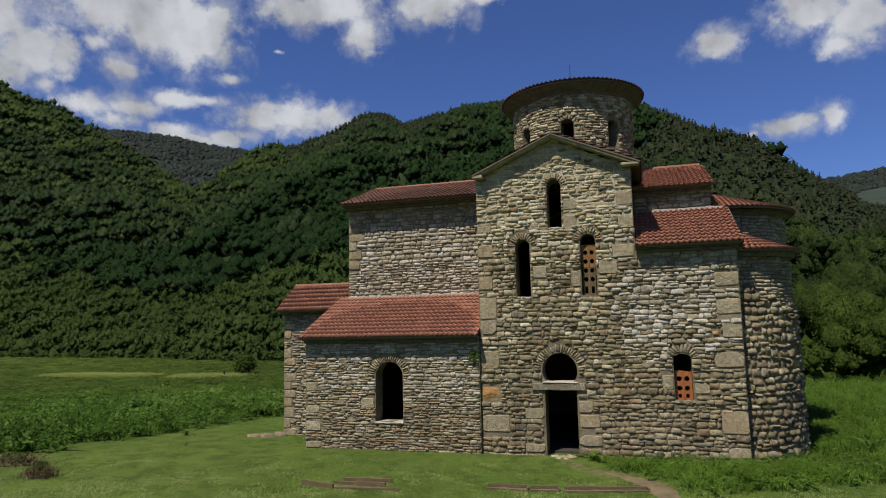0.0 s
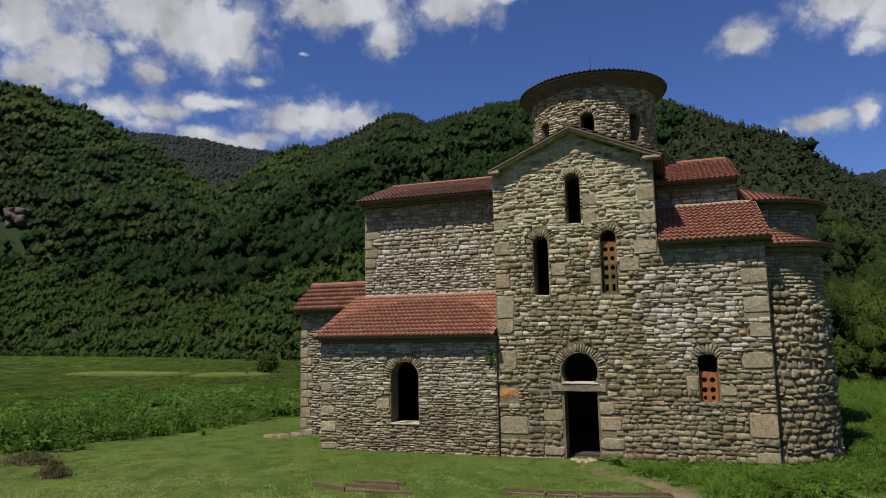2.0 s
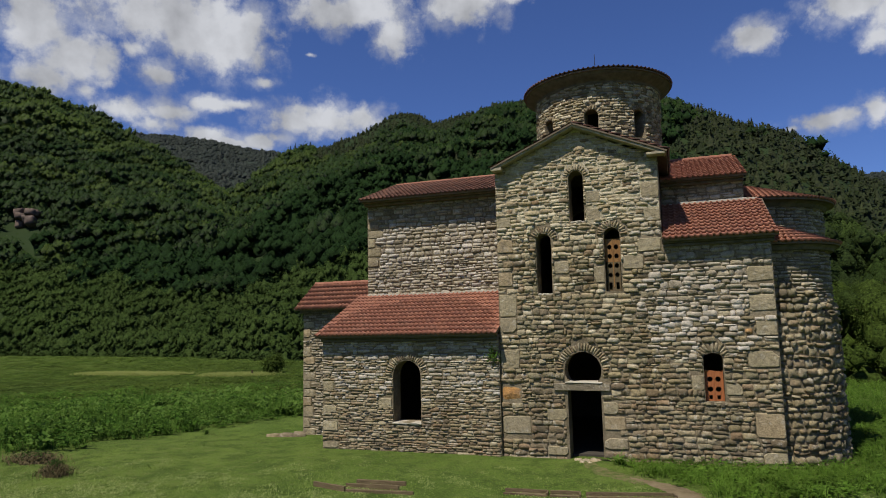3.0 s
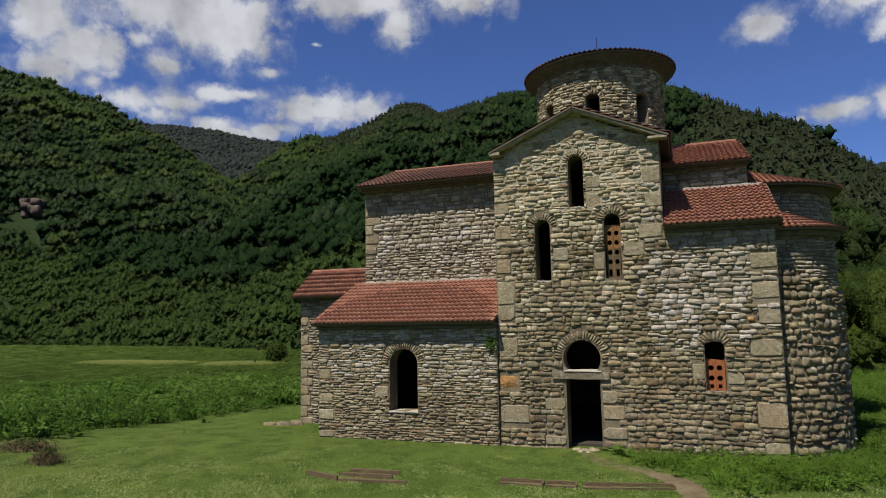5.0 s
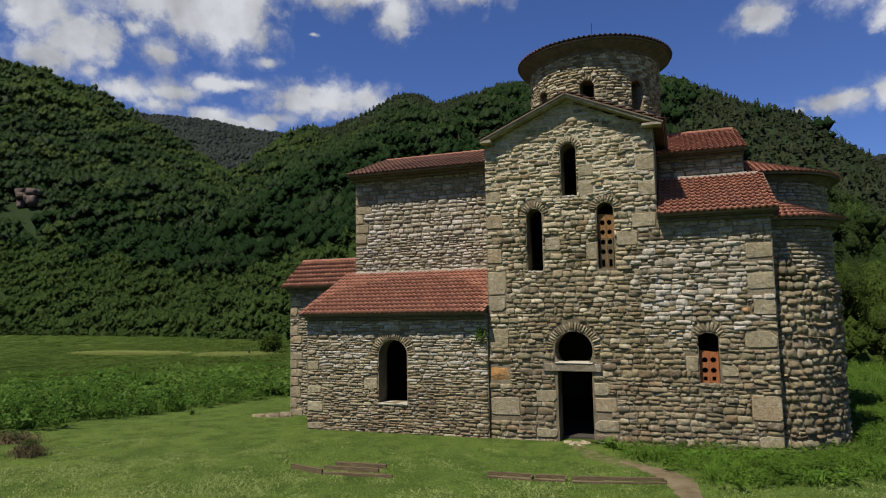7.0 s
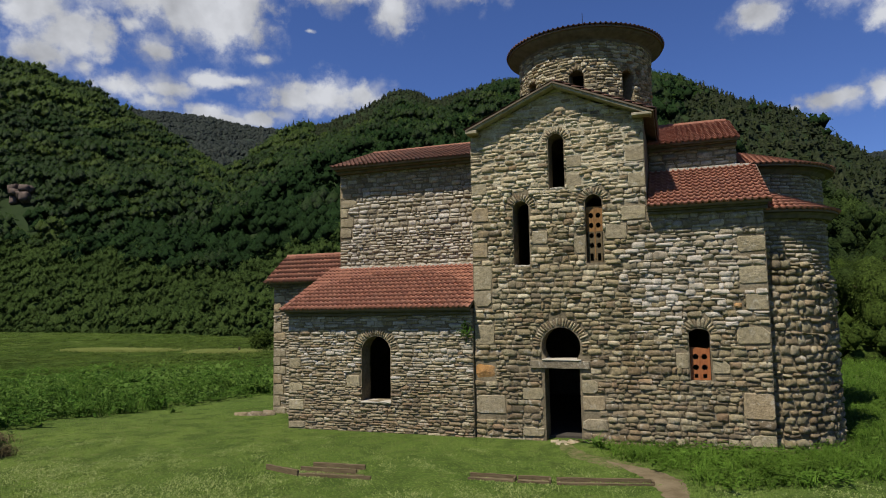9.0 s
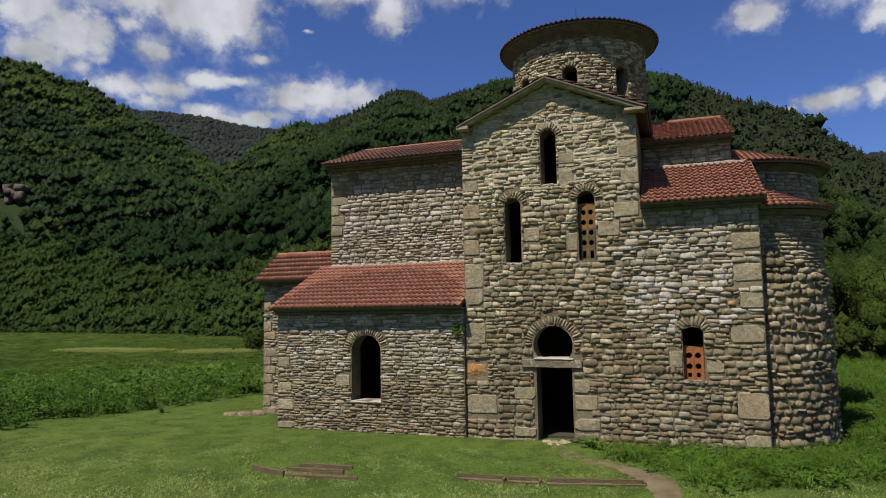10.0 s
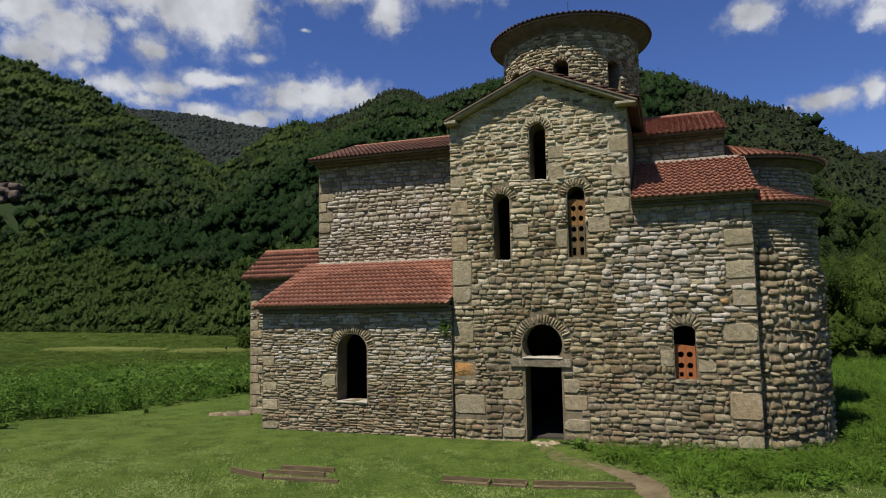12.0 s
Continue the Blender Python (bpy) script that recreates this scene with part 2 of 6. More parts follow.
m = Tree("weathered_cornice_wood", 0.85)
c = m.mix(m.ramp(m.noise(3, 5, 0.6, (1, 1, 8)), [(0.3, 0.0), (0.7, 1.0)]), (0.10, 0.075, 0.05), (0.17, 0.13, 0.09))
WOOD_DARK = m.done(c)
m = Tree("pale_mortar_fillet", 0.95)
PALE = m.done(m.mix(m.noise(6, 5), (0.33, 0.295, 0.23), (0.47, 0.43, 0.35)))
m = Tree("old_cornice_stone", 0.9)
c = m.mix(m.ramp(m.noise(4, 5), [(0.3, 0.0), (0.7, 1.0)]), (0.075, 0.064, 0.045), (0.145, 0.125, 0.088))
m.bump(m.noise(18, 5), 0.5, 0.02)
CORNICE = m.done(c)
m = Tree("pale_cornice_stone", 0.9)
c = m.mix(m.ramp(m.noise(4, 5), [(0.3, 0.0), (0.7, 1.0)]), (0.19, 0.16, 0.105), (0.38, 0.33, 0.23))
m.bump(m.noise(18, 5), 0.6, 0.02)
CORNICE_PALE = m.done(c)
m = Tree("orange_varnished_wood", 0.6)
c = m.mix(m.ramp(m.noise(5, 5, 0.6, (6, 6, 1)), [(0.3, 0.0), (0.7, 1.0)]), (0.24, 0.075, 0.025), (0.36, 0.13, 0.045))
WOOD_ORANGE = m.done(c)
m = Tree("honey_wood", 0.65)
c = m.mix(m.ramp(m.noise(5, 5, 0.6, (6, 6, 1)), [(0.3, 0.0), (0.7, 1.0)]), (0.15, 0.07, 0.02), (0.28, 0.145, 0.045))
WOOD_HONEY = m.done(c)
m = Tree("grey_board_wood", 0.85)
c = m.mix(m.ramp(m.noise(4, 6, 0.6, (1, 9, 9)), [(0.3, 0.0), (0.7, 1.0)]), (0.075, 0.053, 0.026), (0.155, 0.115, 0.06))
m.bump(m.noise(12, 4, 0.6, (1, 9, 9)), 0.4, 0.01)
BOARD = m.done(c)
m = Tree("dark_iron", 0.5)
m.bsdf.inputs["Metallic"].default_value = 0.8
IRON = m.done(m.mix(m.noise(30), (0.03, 0.03, 0.03), (0.07, 0.055, 0.045)))
m = Tree("interior_plaster", 0.95)
PLASTER = m.done(m.mix(m.noise(2, 5), (0.035, 0.03, 0.024), (0.07, 0.06, 0.047)))

m = Tree("meadow_ground", 0.95, 0.1)
c = m.mix(m.ramp(m.noise(0.35, 6, 0.6), [(0.32, 0.0), (0.68, 1.0)]), (0.060, 0.098, 0.016), (0.120, 0.168, 0.031))
c = m.mix(m.math("MULTIPLY", m.ramp(m.noise(2.6, 6, 0.7), [(0.5, 0.0), (0.72, 1.0)]), 0.6), c, (0.15, 0.145, 0.055))
c = m.mix(m.math("MULTIPLY", m.ramp(m.noise(0.07, 4), [(0.45, 0.0), (0.65, 1.0)]), 0.5), c, (0.06, 0.105, 0.016))
c = m.mix(m.math("MULTIPLY", m.ramp(m.noise(1.1, 5, 0.65), [(0.48, 0.0), (0.6, 1.0)]), 0.7), c, (0.046, 0.074, 0.013))
c = m.mix(0.8, c, m.ramp(m.noise(17, 6, 0.8), [(0.3, 0.4), (0.5, 1.0), (0.7, 1.75)]), "MULTIPLY")
m.bump(m.noise(16, 6, 0.7), 0.9, 0.07)
MEADOW = m.done(c)
m = Tree("bare_path_soil", 0.95, 0.1)
c = m.mix(m.ramp(m.noise(1.6, 6, 0.65), [(0.35, 0.0), (0.65, 1.0)]), (0.12, 0.092, 0.05), (0.20, 0.158, 0.095))
m.bump(m.noise(18, 6, 0.7), 0.7, 0.03)
SOIL = m.done(c)
m = Tree("trodden_turf", 0.95, 0.1)
c = m.mix(m.ramp(m.noise(3.5, 6, 0.7), [(0.4, 0.0), (0.6, 1.0)]), (0.075, 0.105, 0.022), (0.17, 0.145, 0.07))
c = m.mix(0.8, c, m.ramp(m.noise(21, 6, 0.75), [(0.3, 0.55), (0.5, 1.0), (0.7, 1.4)]), "MULTIPLY")
m.bump(m.noise(16, 6, 0.7), 0.9, 0.06)
WORN = m.done(c)


def leaf_material(name, low, high, tips, rough_at=0.0, through=0.45, gloss=0.06, bend=0.55, grain=0.0):
    m = Tree(name, 0.6 if gloss > 0.1 else 0.85, gloss)
    c = m.mix(m.ramp(m.noise(0.09, 3), [(0.35, 0.0), (0.65, 1.0)]), low, high)
    c = m.mix(0.7, c, m.ramp(m.noise(0.013, 4, 0.6), [(0.35, 0.7), (0.5, 0.97), (0.65, 1.3)]), "MULTIPLY")
    c = m.mix(m.math("MULTIPLY", m.place.outputs["Random Per Island"], 0.6), c, tips)
    level = m.level_normal(bend)
    if grain:
        c = m.mix(0.9, c, m.ramp(m.noise(grain, 4, 0.7), [(0.34, 0.35), (0.5, 0.95), (0.66, 1.7)]), "MULTIPLY")
    if rough_at:
        c = m.mix(0.8, c, m.ramp(m.noise(rough_at, 4, 0.7), [(0.3, 0.7), (0.5, 0.95), (0.7, 1.3)]), "MULTIPLY")
        c = m.mix(0.85, c, m.ramp(m.noise(rough_at * 3.2, 5, 0.75), [(0.32, 0.55), (0.5, 0.95), (0.66, 1.5)]), "MULTIPLY")
        m.bump(m.noise(rough_at * 1.7, 5, 0.7), 0.5, 0.5 / rough_at, level)
    else:
        m.links.new(level, m.bsdf.inputs["Normal"])
    m.done(c)
    glow = m.nodes.new("ShaderNodeBsdfTranslucent")
    m.links.new(c, glow.inputs[0])
    both = m.nodes.new("ShaderNodeMixShader")
    both.inputs[0].default_value = through
    m.links.new(m.bsdf.outputs[0], both.inputs[1])
    m.links.new(glow.outputs[0], both.inputs[2])
    m.links.new(both.outputs[0], m.nodes["Material Output"].inputs[0])
    return m.mat


LEAF = leaf_material("broadleaf_foliage", (0.019, 0.039, 0.010), (0.033, 0.062, 0.012), (0.037, 0.067, 0.015), 0.75, gloss=0.16)
LEAF_BRIGHT = leaf_material("bright_broadleaf_foliage", (0.043, 0.075, 0.013), (0.062, 0.097, 0.017), (0.073, 0.108, 0.022), 0.75, gloss=0.16)
LEAF_DEEP = leaf_material("deep_green_foliage", (0.013, 0.033, 0.009), (0.022, 0.047, 0.013), (0.025, 0.055, 0.015), 0.75, gloss=0.08)
NEAR_BRIGHT = leaf_material("bright_tree_leaves", (0.037, 0.062, 0.010), (0.054, 0.083, 0.014), (0.074, 0.108, 0.022), through=0.5, bend=0.25, grain=4.5)
NEAR_LEAF = leaf_material("tree_leaves", (0.027, 0.050, 0.011), (0.042, 0.067, 0.015), (0.058, 0.086, 0.021), through=0.5, bend=0.25, grain=4.5)
NEAR_DEEP = leaf_material("deep_tree_leaves", (0.021, 0.037, 0.011), (0.032, 0.051, 0.014), (0.045, 0.066, 0.019), through=0.5, bend=0.25, grain=4.5)
LEAF_DARK = leaf_material("conifer_foliage", (0.022, 0.036, 0.014), (0.036, 0.050, 0.019), (0.058, 0.066, 0.028), 0.5, gloss=0.16)
GRASS = leaf_material("short_grass", (0.073, 0.124, 0.018), (0.112, 0.168, 0.029), (0.188, 0.229, 0.070), through=0.12)
HERB = leaf_material("tall_meadow_herbs", (0.034, 0.094, 0.012), (0.070, 0.145, 0.019), (0.13, 0.205, 0.040), 0.42)
SCRUB = leaf_material("willow_foliage", (0.034, 0.062, 0.014), (0.051, 0.084, 0.020), (0.076, 0.114, 0.031), 0.9)
FAR_GRASS = leaf_material("valley_grass", (0.050, 0.092, 0.015), (0.080, 0.122, 0.022), (0.115, 0.155, 0.036), 0.2)
FRESH = leaf_material("fresh_unmown_grass", (0.060, 0.130, 0.014), (0.100, 0.185, 0.022), (0.15, 0.235, 0.042), 0.42)
HERB_PALE = leaf_material("pale_broad_leaves", (0.075, 0.155, 0.025), (0.11, 0.195, 0.034), (0.16, 0.24, 0.055))
# greyer and bluer than the near conifers: distance haze put into the colour
LEAF_FAR = leaf_material("haze_tinted_pine", (0.036, 0.048, 0.037), (0.044, 0.056, 0.042), (0.050, 0.062, 0.046), 0.2, gloss=0.3)
CLIPPING = leaf_material("dried_clippings", (0.126, 0.173, 0.048), (0.189, 0.230, 0.072), (0.284, 0.316, 0.122), through=0.12)
STRAW = leaf_material("dry_meadow_grass", (0.16, 0.20, 0.05), (0.20, 0.235, 0.065), (0.27, 0.28, 0.10))
m = Tree("bark", 0.9, 0.1)
BARK = m.done(m.mix(m.noise(6, 5, 0.6, (1, 1, 0.2)), (0.055, 0.045, 0.024), (0.115, 0.092, 0.052)))
m = Tree("dried_stalks", 0.9, 0.1)
MULCH = m.done(m.mix(m.noise(5, 5, 0.65), (0.055, 0.042, 0.02), (0.15, 0.12, 0.06)))
m = Tree("hill_rock", 0.9, 0.2)
ROCK = m.done(m.mix(m.ramp(m.noise(0.5, 5), [(0.3, 0.0), (0.7, 1.0)]), (0.06, 0.045, 0.035), (0.15, 0.11, 0.088)))
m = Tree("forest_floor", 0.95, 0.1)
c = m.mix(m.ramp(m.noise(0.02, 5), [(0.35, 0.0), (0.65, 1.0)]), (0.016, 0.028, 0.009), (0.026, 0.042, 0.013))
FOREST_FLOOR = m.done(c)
# ground under the far wood, the same haze mixed into its colour
m = Tree("haze_tinted_far_floor", 0.95, 0.1)
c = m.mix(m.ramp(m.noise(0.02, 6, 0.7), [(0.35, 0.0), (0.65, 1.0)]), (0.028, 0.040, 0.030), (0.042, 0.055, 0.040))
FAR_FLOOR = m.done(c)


# ---- helpers of this scene ----
def part(name, bm, material, parent, label="", smooth=False):
    """One mesh object under a thing or a part."""
    if isinstance(bm, bpy.types.Mesh):
        me = bm
    else:
        me = bpy.data.meshes.new(name)
        bmesh.ops.recalc_face_normals(bm, faces=bm.faces)
        bm.to_mesh(me)
        bm.free()
    if material and not me.materials:
        me.materials.append(material)
    if smooth:
        me.polygons.foreach_set("use_smooth", [True] * len(me.polygons))
    ob = new(name, me)
    if parent:
        ob.parent = parent
    if label:
        tagged(ob, label)
    return ob


def thing(name, label, category, at=(0, 0, 0), group="", kind=""):
    ob = new(name)
    ob.location = at
    return tagged(ob, label, category, group, kind)


def array_mesh(name, verts, faces, material):
    """A mesh from arrays: verts (n, 3), faces (m, k) all of one size."""
    verts, faces = np.asarray(verts, np.float32), np.asarray(faces, np.int32)
    me = bpy.data.meshes.new(name)
    k = faces.shape[1]
    me.vertices.add(len(verts))
    me.vertices.foreach_set("co", verts.ravel())
    me.loops.add(faces.size)
    me.loops.foreach_set("vertex_index", faces.ravel())
    me.polygons.add(len(faces))
    me.polygons.foreach_set("loop_start", np.arange(0, faces.size, k, dtype=np.int32))
    me.update(calc_edges=True)
    me.validate()
    me.materials.append(material)
    return me


def box(bm, x0, x1, y0, y1, z0, z1, m=None):
    made = bmesh.ops.create_cube(bm, size=1)["verts"]
    for v in made:
        v.co = Vector((x0 + (v.co.x + 0.5) * (x1 - x0), y0 + (v.co.y + 0.5) * (y1 - y0), z0 + (v.co.z + 0.5) * (z1 - z0)))
        if m is not None:
            v.co = m @ v.co
    return made


def arch(u0, u1, z0, top, rise=None, n=14):
    """The outline of an arched opening, as (u, z)."""
    r = (u1 - u0) / 2
    rise = rise or r
    out = [(u0, z0), (u1, z0)]
    for k in range(n + 1):
        a = math.pi * k / n
        out.append(((u0 + u1) / 2 + r * math.cos(a), top - rise + rise * math.sin(a)))
    return out


def slab(outline, holes, y0, y1, m=None):
    """A flat wall with openings right through it, from y0 to y1."""
    bm = bmesh.new()
    edges = []
    for ring in [outline, *holes]:
        vs = [bm.verts.new((u, y0, z)) for u, z in ring]
        edges += [bm.edges.new((vs[n - 1], vs[n])) for n in range(len(vs))]
    bmesh.ops.triangle_fill(bm, use_beauty=True, edges=edges)
    up = bmesh.ops.extrude_face_region(bm, geom=bm.faces[:])["geom"]
    for v in up:
        if isinstance(v, bmesh.types.BMVert):
            v.co.y = y1
    if m is not None:
        bm.transform(m)
    return bm


def prism(points, depth, m=None):
    """A closed body: points (x, y, z) of one flat face, pushed by the vector depth."""
    bm = bmesh.new()
    low = [bm.verts.new(p) for p in points]
    high = [bm.verts.new(Vector(p) + Vector(depth)) for p in points]
    bm.faces.new(low)
    bm.faces.new(high[::-1])
    for n in range(len(low)):
        bm.faces.new((low[n - 1], low[n], high[n], high[n - 1]))
    if m is not None:
        bm.transform(m)
    return bm


def ring_wall(cx, cy, r_in, r_out, z0, z1, a0, a1, n, gaps=()):
    """A curved wall; angles in degrees from -y towards +x; gaps: (a0, a1, z0, z1) left open."""
    marks = sorted({a0 + (a1 - a0) * k / n for k in range(n + 1)} | {a for g in gaps for a in g[:2]})
    levels = sorted({z0, z1} | {z for g in gaps for z in g[2:]})
    bm = bmesh.new()
    seen = {}

    def vert(r, a, z):
        key = (round(r, 4), round(a, 4), round(z, 4))
        if key not in seen:
            seen[key] = bm.verts.new((cx + r * math.sin(radians(a)), cy - r * math.cos(radians(a)), z))
        return seen[key]

    def full(i, k):
        if not (0 <= i < len(marks) - 1 and 0 <= k < len(levels) - 1):
            return False
        a, z = (marks[i] + marks[i + 1]) / 2, (levels[k] + levels[k + 1]) / 2
        return not any(g[0] < a < g[1] and g[2] < z < g[3] for g in gaps)

    for i in range(len(marks) - 1):
        for k in range(len(levels) - 1):
            if not full(i, k):
                continue
            a, b, lo, hi = marks[i], marks[i + 1], levels[k], levels[k + 1]
            bm.faces.new((vert(r_out, a, lo), vert(r_out, b, lo), vert(r_out, b, hi), vert(r_out, a, hi)))
            bm.faces.new((vert(r_in, b, lo), vert(r_in, a, lo), vert(r_in, a, hi), vert(r_in, b, hi)))
            whole = abs(a1 - a0) > 359
            if not full(i - 1, k) and not (whole and i == 0):
                bm.faces.new((vert(r_in, a, lo), vert(r_out, a, lo), vert(r_out, a, hi), vert(r_in, a, hi)))
            if not full(i + 1, k) and not (whole and i == len(marks) - 2):
                bm.faces.new((vert(r_out, b, lo), vert(r_in, b, lo), vert(r_in, b, hi), vert(r_out, b, hi)))
            if not full(i, k + 1):
                bm.faces.new((vert(r_out, a, hi), vert(r_out, b, hi), vert(r_in, b, hi), vert(r_in, a, hi)))
            if not full(i, k - 1):
                bm.faces.new((vert(r_in, a, lo), vert(r_in, b, lo), vert(r_out, b, lo), vert(r_out, a, lo)))
    bmesh.ops.remove_doubles(bm, verts=bm.verts, dist=1e-4)
    return bm


def lathe(cx, cy, profile, a0, a1, n):
    """A body turned about an upright axis; profile: (r, z)."""
    bm = bmesh.new()
    rows = []
    for k in range(n + 1):
        a = radians(a0 + (a1 - a0) * k / n)
        rows.append([bm.verts.new((cx + r * math.sin(a), cy - r * math.cos(a), z)) for r, z in profile])
    for p, q in zip(rows, rows[1:]):
        for j in range(len(profile)):
            bm.faces.new((p[j - 1], q[j - 1], q[j], p[j]))
    if abs(a1 - a0) < 359:
        bm.faces.new(rows[0])
        bm.faces.new(rows[-1][::-1])
    bmesh.ops.remove_doubles(bm, verts=bm.verts, dist=1e-4)
    return bm


# ---- the land ----
EYE_X, EYE_Y = 5.4, -20.5
LEFT_HILL = [(-180, 3), (-110, 12), (-75, 19.4), (-60, 18.7), (-53.9, 18.2), (-51.8, 18.1), (-50.3, 17.6), (-47.8, 16.9), (-46.3, 16.0), (-43, 14.5), (-40, 12.6), (-37, 11.2), (-33, 8), (-28, 4), (-20, 0), (180, 0)]
RIGHT_HILL = [(-180, 0), (-48, 0), (-44, 4), (-40, 8.5), (-37, 11.4), (-34.5, 13.6), (-32.8, 14.9), (-30, 16.0), (-26, 17.3), (-24, 18.4), (-22.8, 18.9), (-21.6, 18.7), (-20, 18.0), (-14.4, 19.5), (-6, 19.9), (-1.4, 19.2), (3.3, 17.1), (7, 15.0), (9.8, 13.6), (11.3, 12.2), (13, 10.8), (17, 8.4), (30, 7), (60, 8), (120, 6), (180, 3)]
FAR_HILL = [(-180, 3), (-75, 12), (-48, 15.8), (-43.4, 16.1), (-40, 16.0), (-36.8, 15.5), (-34, 15.3), (-25, 14), (0, 9), (12, 10.6), (16, 10.8), (30, 12), (60, 11), (180, 3)]
WOOD_EDGE = [(-180, 300), (-80, 260), (-53, 184), (-45, 148), (-37, 114), (-20, 85), (0, 62), (13, 54), (25, 56), (60, 120), (180, 300)]


def along(table, a):
    return np.interp(a, [p[0] for p in table], [p[1] for p in table])


def rough(x, y, scale, seed):
    """Rolling unevenness from sines, for arrays."""
    rng = np.random.default_rng(seed)
    total = np.zeros_like(np.asarray(x, float))
    for k in range(7):
        a, p = rng.uniform(0, 2 * np.pi, 2)
        f = (0.6 + 0.35 * k) / scale
        total += np.sin(f * (x * np.cos(a) + y * np.sin(a)) * 2 * np.pi + p) / (1 + 0.5 * k)
    return total / 3


def land(x, y):
    """The height of the ground, for arrays."""
    x, y = np.asarray(x, float), np.asarray(y, float)
    dx, dy = x - EYE_X, y - EYE_Y
    r, a = np.hypot(dx, dy), np.degrees(np.arctan2(dx, dy))
    edge = along(WOOD_EDGE, a)
    high = np.zeros_like(r)
    for table, ridge, power, seed in ((LEFT_HILL, 580, 0.95, 3), (RIGHT_HILL, 580, 0.9, 4), (FAR_HILL, 1500, 1.1, 5)):
        foot = edge if ridge < 1000 else edge + 400
        tall = np.tan(np.radians(along(table, a))) * ridge
        s = (r - foot) / (ridge - foot)
        up = np.clip(s, 0, 1) ** power
        down = np.clip(1 - (s - 1) * 0.8, 0, 1)
        bumps = rough(x, y, 150, seed) * 9 * np.clip(s * 5, 0, 1) * np.clip((1 - s) * 5, 0.12, 1)
        high = np.maximum(high, np.clip(np.where(s > 1, tall * down, tall * up + bumps), 0, None))
    near = 0.03 * rough(x, y, 9, 1) - 0.15 * np.clip((-5 - x) / 5, 0, 1) * np.clip((y + 1) / 4, 0, 1) + 0.12 * rough(x, y, 45, 2) * np.clip((r - 28) / 40, 0, 1)
    return high + near


def ground_sheet():
    a = np.radians(np.concatenate([np.arange(-62, 42, 0.5), np.arange(42, 298, 4.0)]))
    r = np.sort(np.concatenate([[0.0], np.arange(2, 36, 0.5), 36 * 1.035 ** np.arange(0, 130), [565, 580, 595, 1480, 1500, 1520]]))
    aa, rr = np.meshgrid(a, r[1:])
    x, y = EYE_X + rr * np.sin(aa), EYE_Y + rr * np.cos(aa)
    z = land(x, y)
    verts = np.stack([x, y, z], -1).reshape(-1, 3)
    n = len(a)
    i, j = np.meshgrid(np.arange(len(r) - 2), np.arange(n), indexing="ij")
    k = (j + 1) % n
    faces = np.stack([i * n + j, (i + 1) * n + j, (i + 1) * n + k, i * n + k], -1).reshape(-1, 4)[:, ::-1]
    me = array_mesh("ground", verts, faces, MEADOW)
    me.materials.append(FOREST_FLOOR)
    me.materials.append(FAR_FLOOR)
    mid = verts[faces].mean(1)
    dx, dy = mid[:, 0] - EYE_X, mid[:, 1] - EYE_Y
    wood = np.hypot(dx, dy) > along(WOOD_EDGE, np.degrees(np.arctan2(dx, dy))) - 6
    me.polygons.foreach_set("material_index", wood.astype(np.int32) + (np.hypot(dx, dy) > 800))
    me.polygons.foreach_set("use_smooth", [True] * len(me.polygons))
    ob = new("ground", me)
    cap = bmesh.new()
    cap.from_mesh(me)
    cap.verts.ensure_lookup_table()
    cap.faces.new([cap.verts[k] for k in range(n)])
    bmesh.ops.recalc_face_normals(cap, faces=cap.faces)
    cap.to_mesh(me)
    cap.free()
    return tagged(ob, "mown green meadow running to wooded hillsides", "ground", kind="structure")


ground_sheet()


# ---- the church: walls ----
AXIS_X, AXIS_Y = 2.76, 6.45
church = thing("church", "old domed cross-shaped church of rubble stone with tiled roofs", "church")
DOOR = [(2.19, -0.25), (3.24, -0.25), (3.24, 2.38)] + [(2.70 + 0.585 * math.cos(radians(a)), 2.775 + 0.585 * math.sin(radians(a))) for a in range(-42, 223, 12)] + [(2.19, 2.38)]
UP_WIN, LEFT_WIN = arch(2.50, 2.98, 7.60, 9.30), arch(1.34, 1.84, 5.27, 7.27)
RIGHT_WIN, LOW_WIN = arch(3.56, 4.06, 5.27, 7.33), arch(6.31, 6.86, 1.84, 3.30, 0.16)
PORCH_WIN = arch(-3.88, -2.84, 0.99, 3.11)
RECESS = 0.018

front_outline = [(0, -0.4), (8.4, -0.4), (8.42, 6.68), (5.34, 6.68), (5.34, 9.5), (AXIS_X, 10.70), (0, 9.5)]
front_wall = part("wall", slab(front_outline, [DOOR, UP_WIN, LEFT_WIN, RIGHT_WIN, LOW_WIN], RECESS, 0.75), MORTAR, church, "gabled front wall of uneven rubble stone")
part("pointing", slab([(0.02, 7.62), (0.9, 7.47), (1.6, 7.75), (2.1, 7.48), (3.4, 7.45), (4.3, 7.7), (5.32, 7.5), (5.32, 9.48), (AXIS_X, 10.68), (0.02, 9.48)], [arch(2.44, 3.04, 7.54, 9.36)], 0.001, 0.1), POINTING, front_wall, "pale lime pointing smeared over the gable")
porch_outline = [(-6.68, -0.4), (-0.01, -0.4), (-0.01, 3.9), (-6.68, 3.9)]
porch_wall = part("wall", slab(porch_outline, [PORCH_WIN], -0.12 + RECESS, 0.55), MORTAR, church, "low side wall of thin stone slabs")
nave_wall = part("wall", slab([(-6.45, 3.0), (0, 3.0), (0, 9.4), (-6.45, 9.4)], [], 3.2 + RECESS, 3.8), MORTAR, church, "upper nave wall of grey rubble")
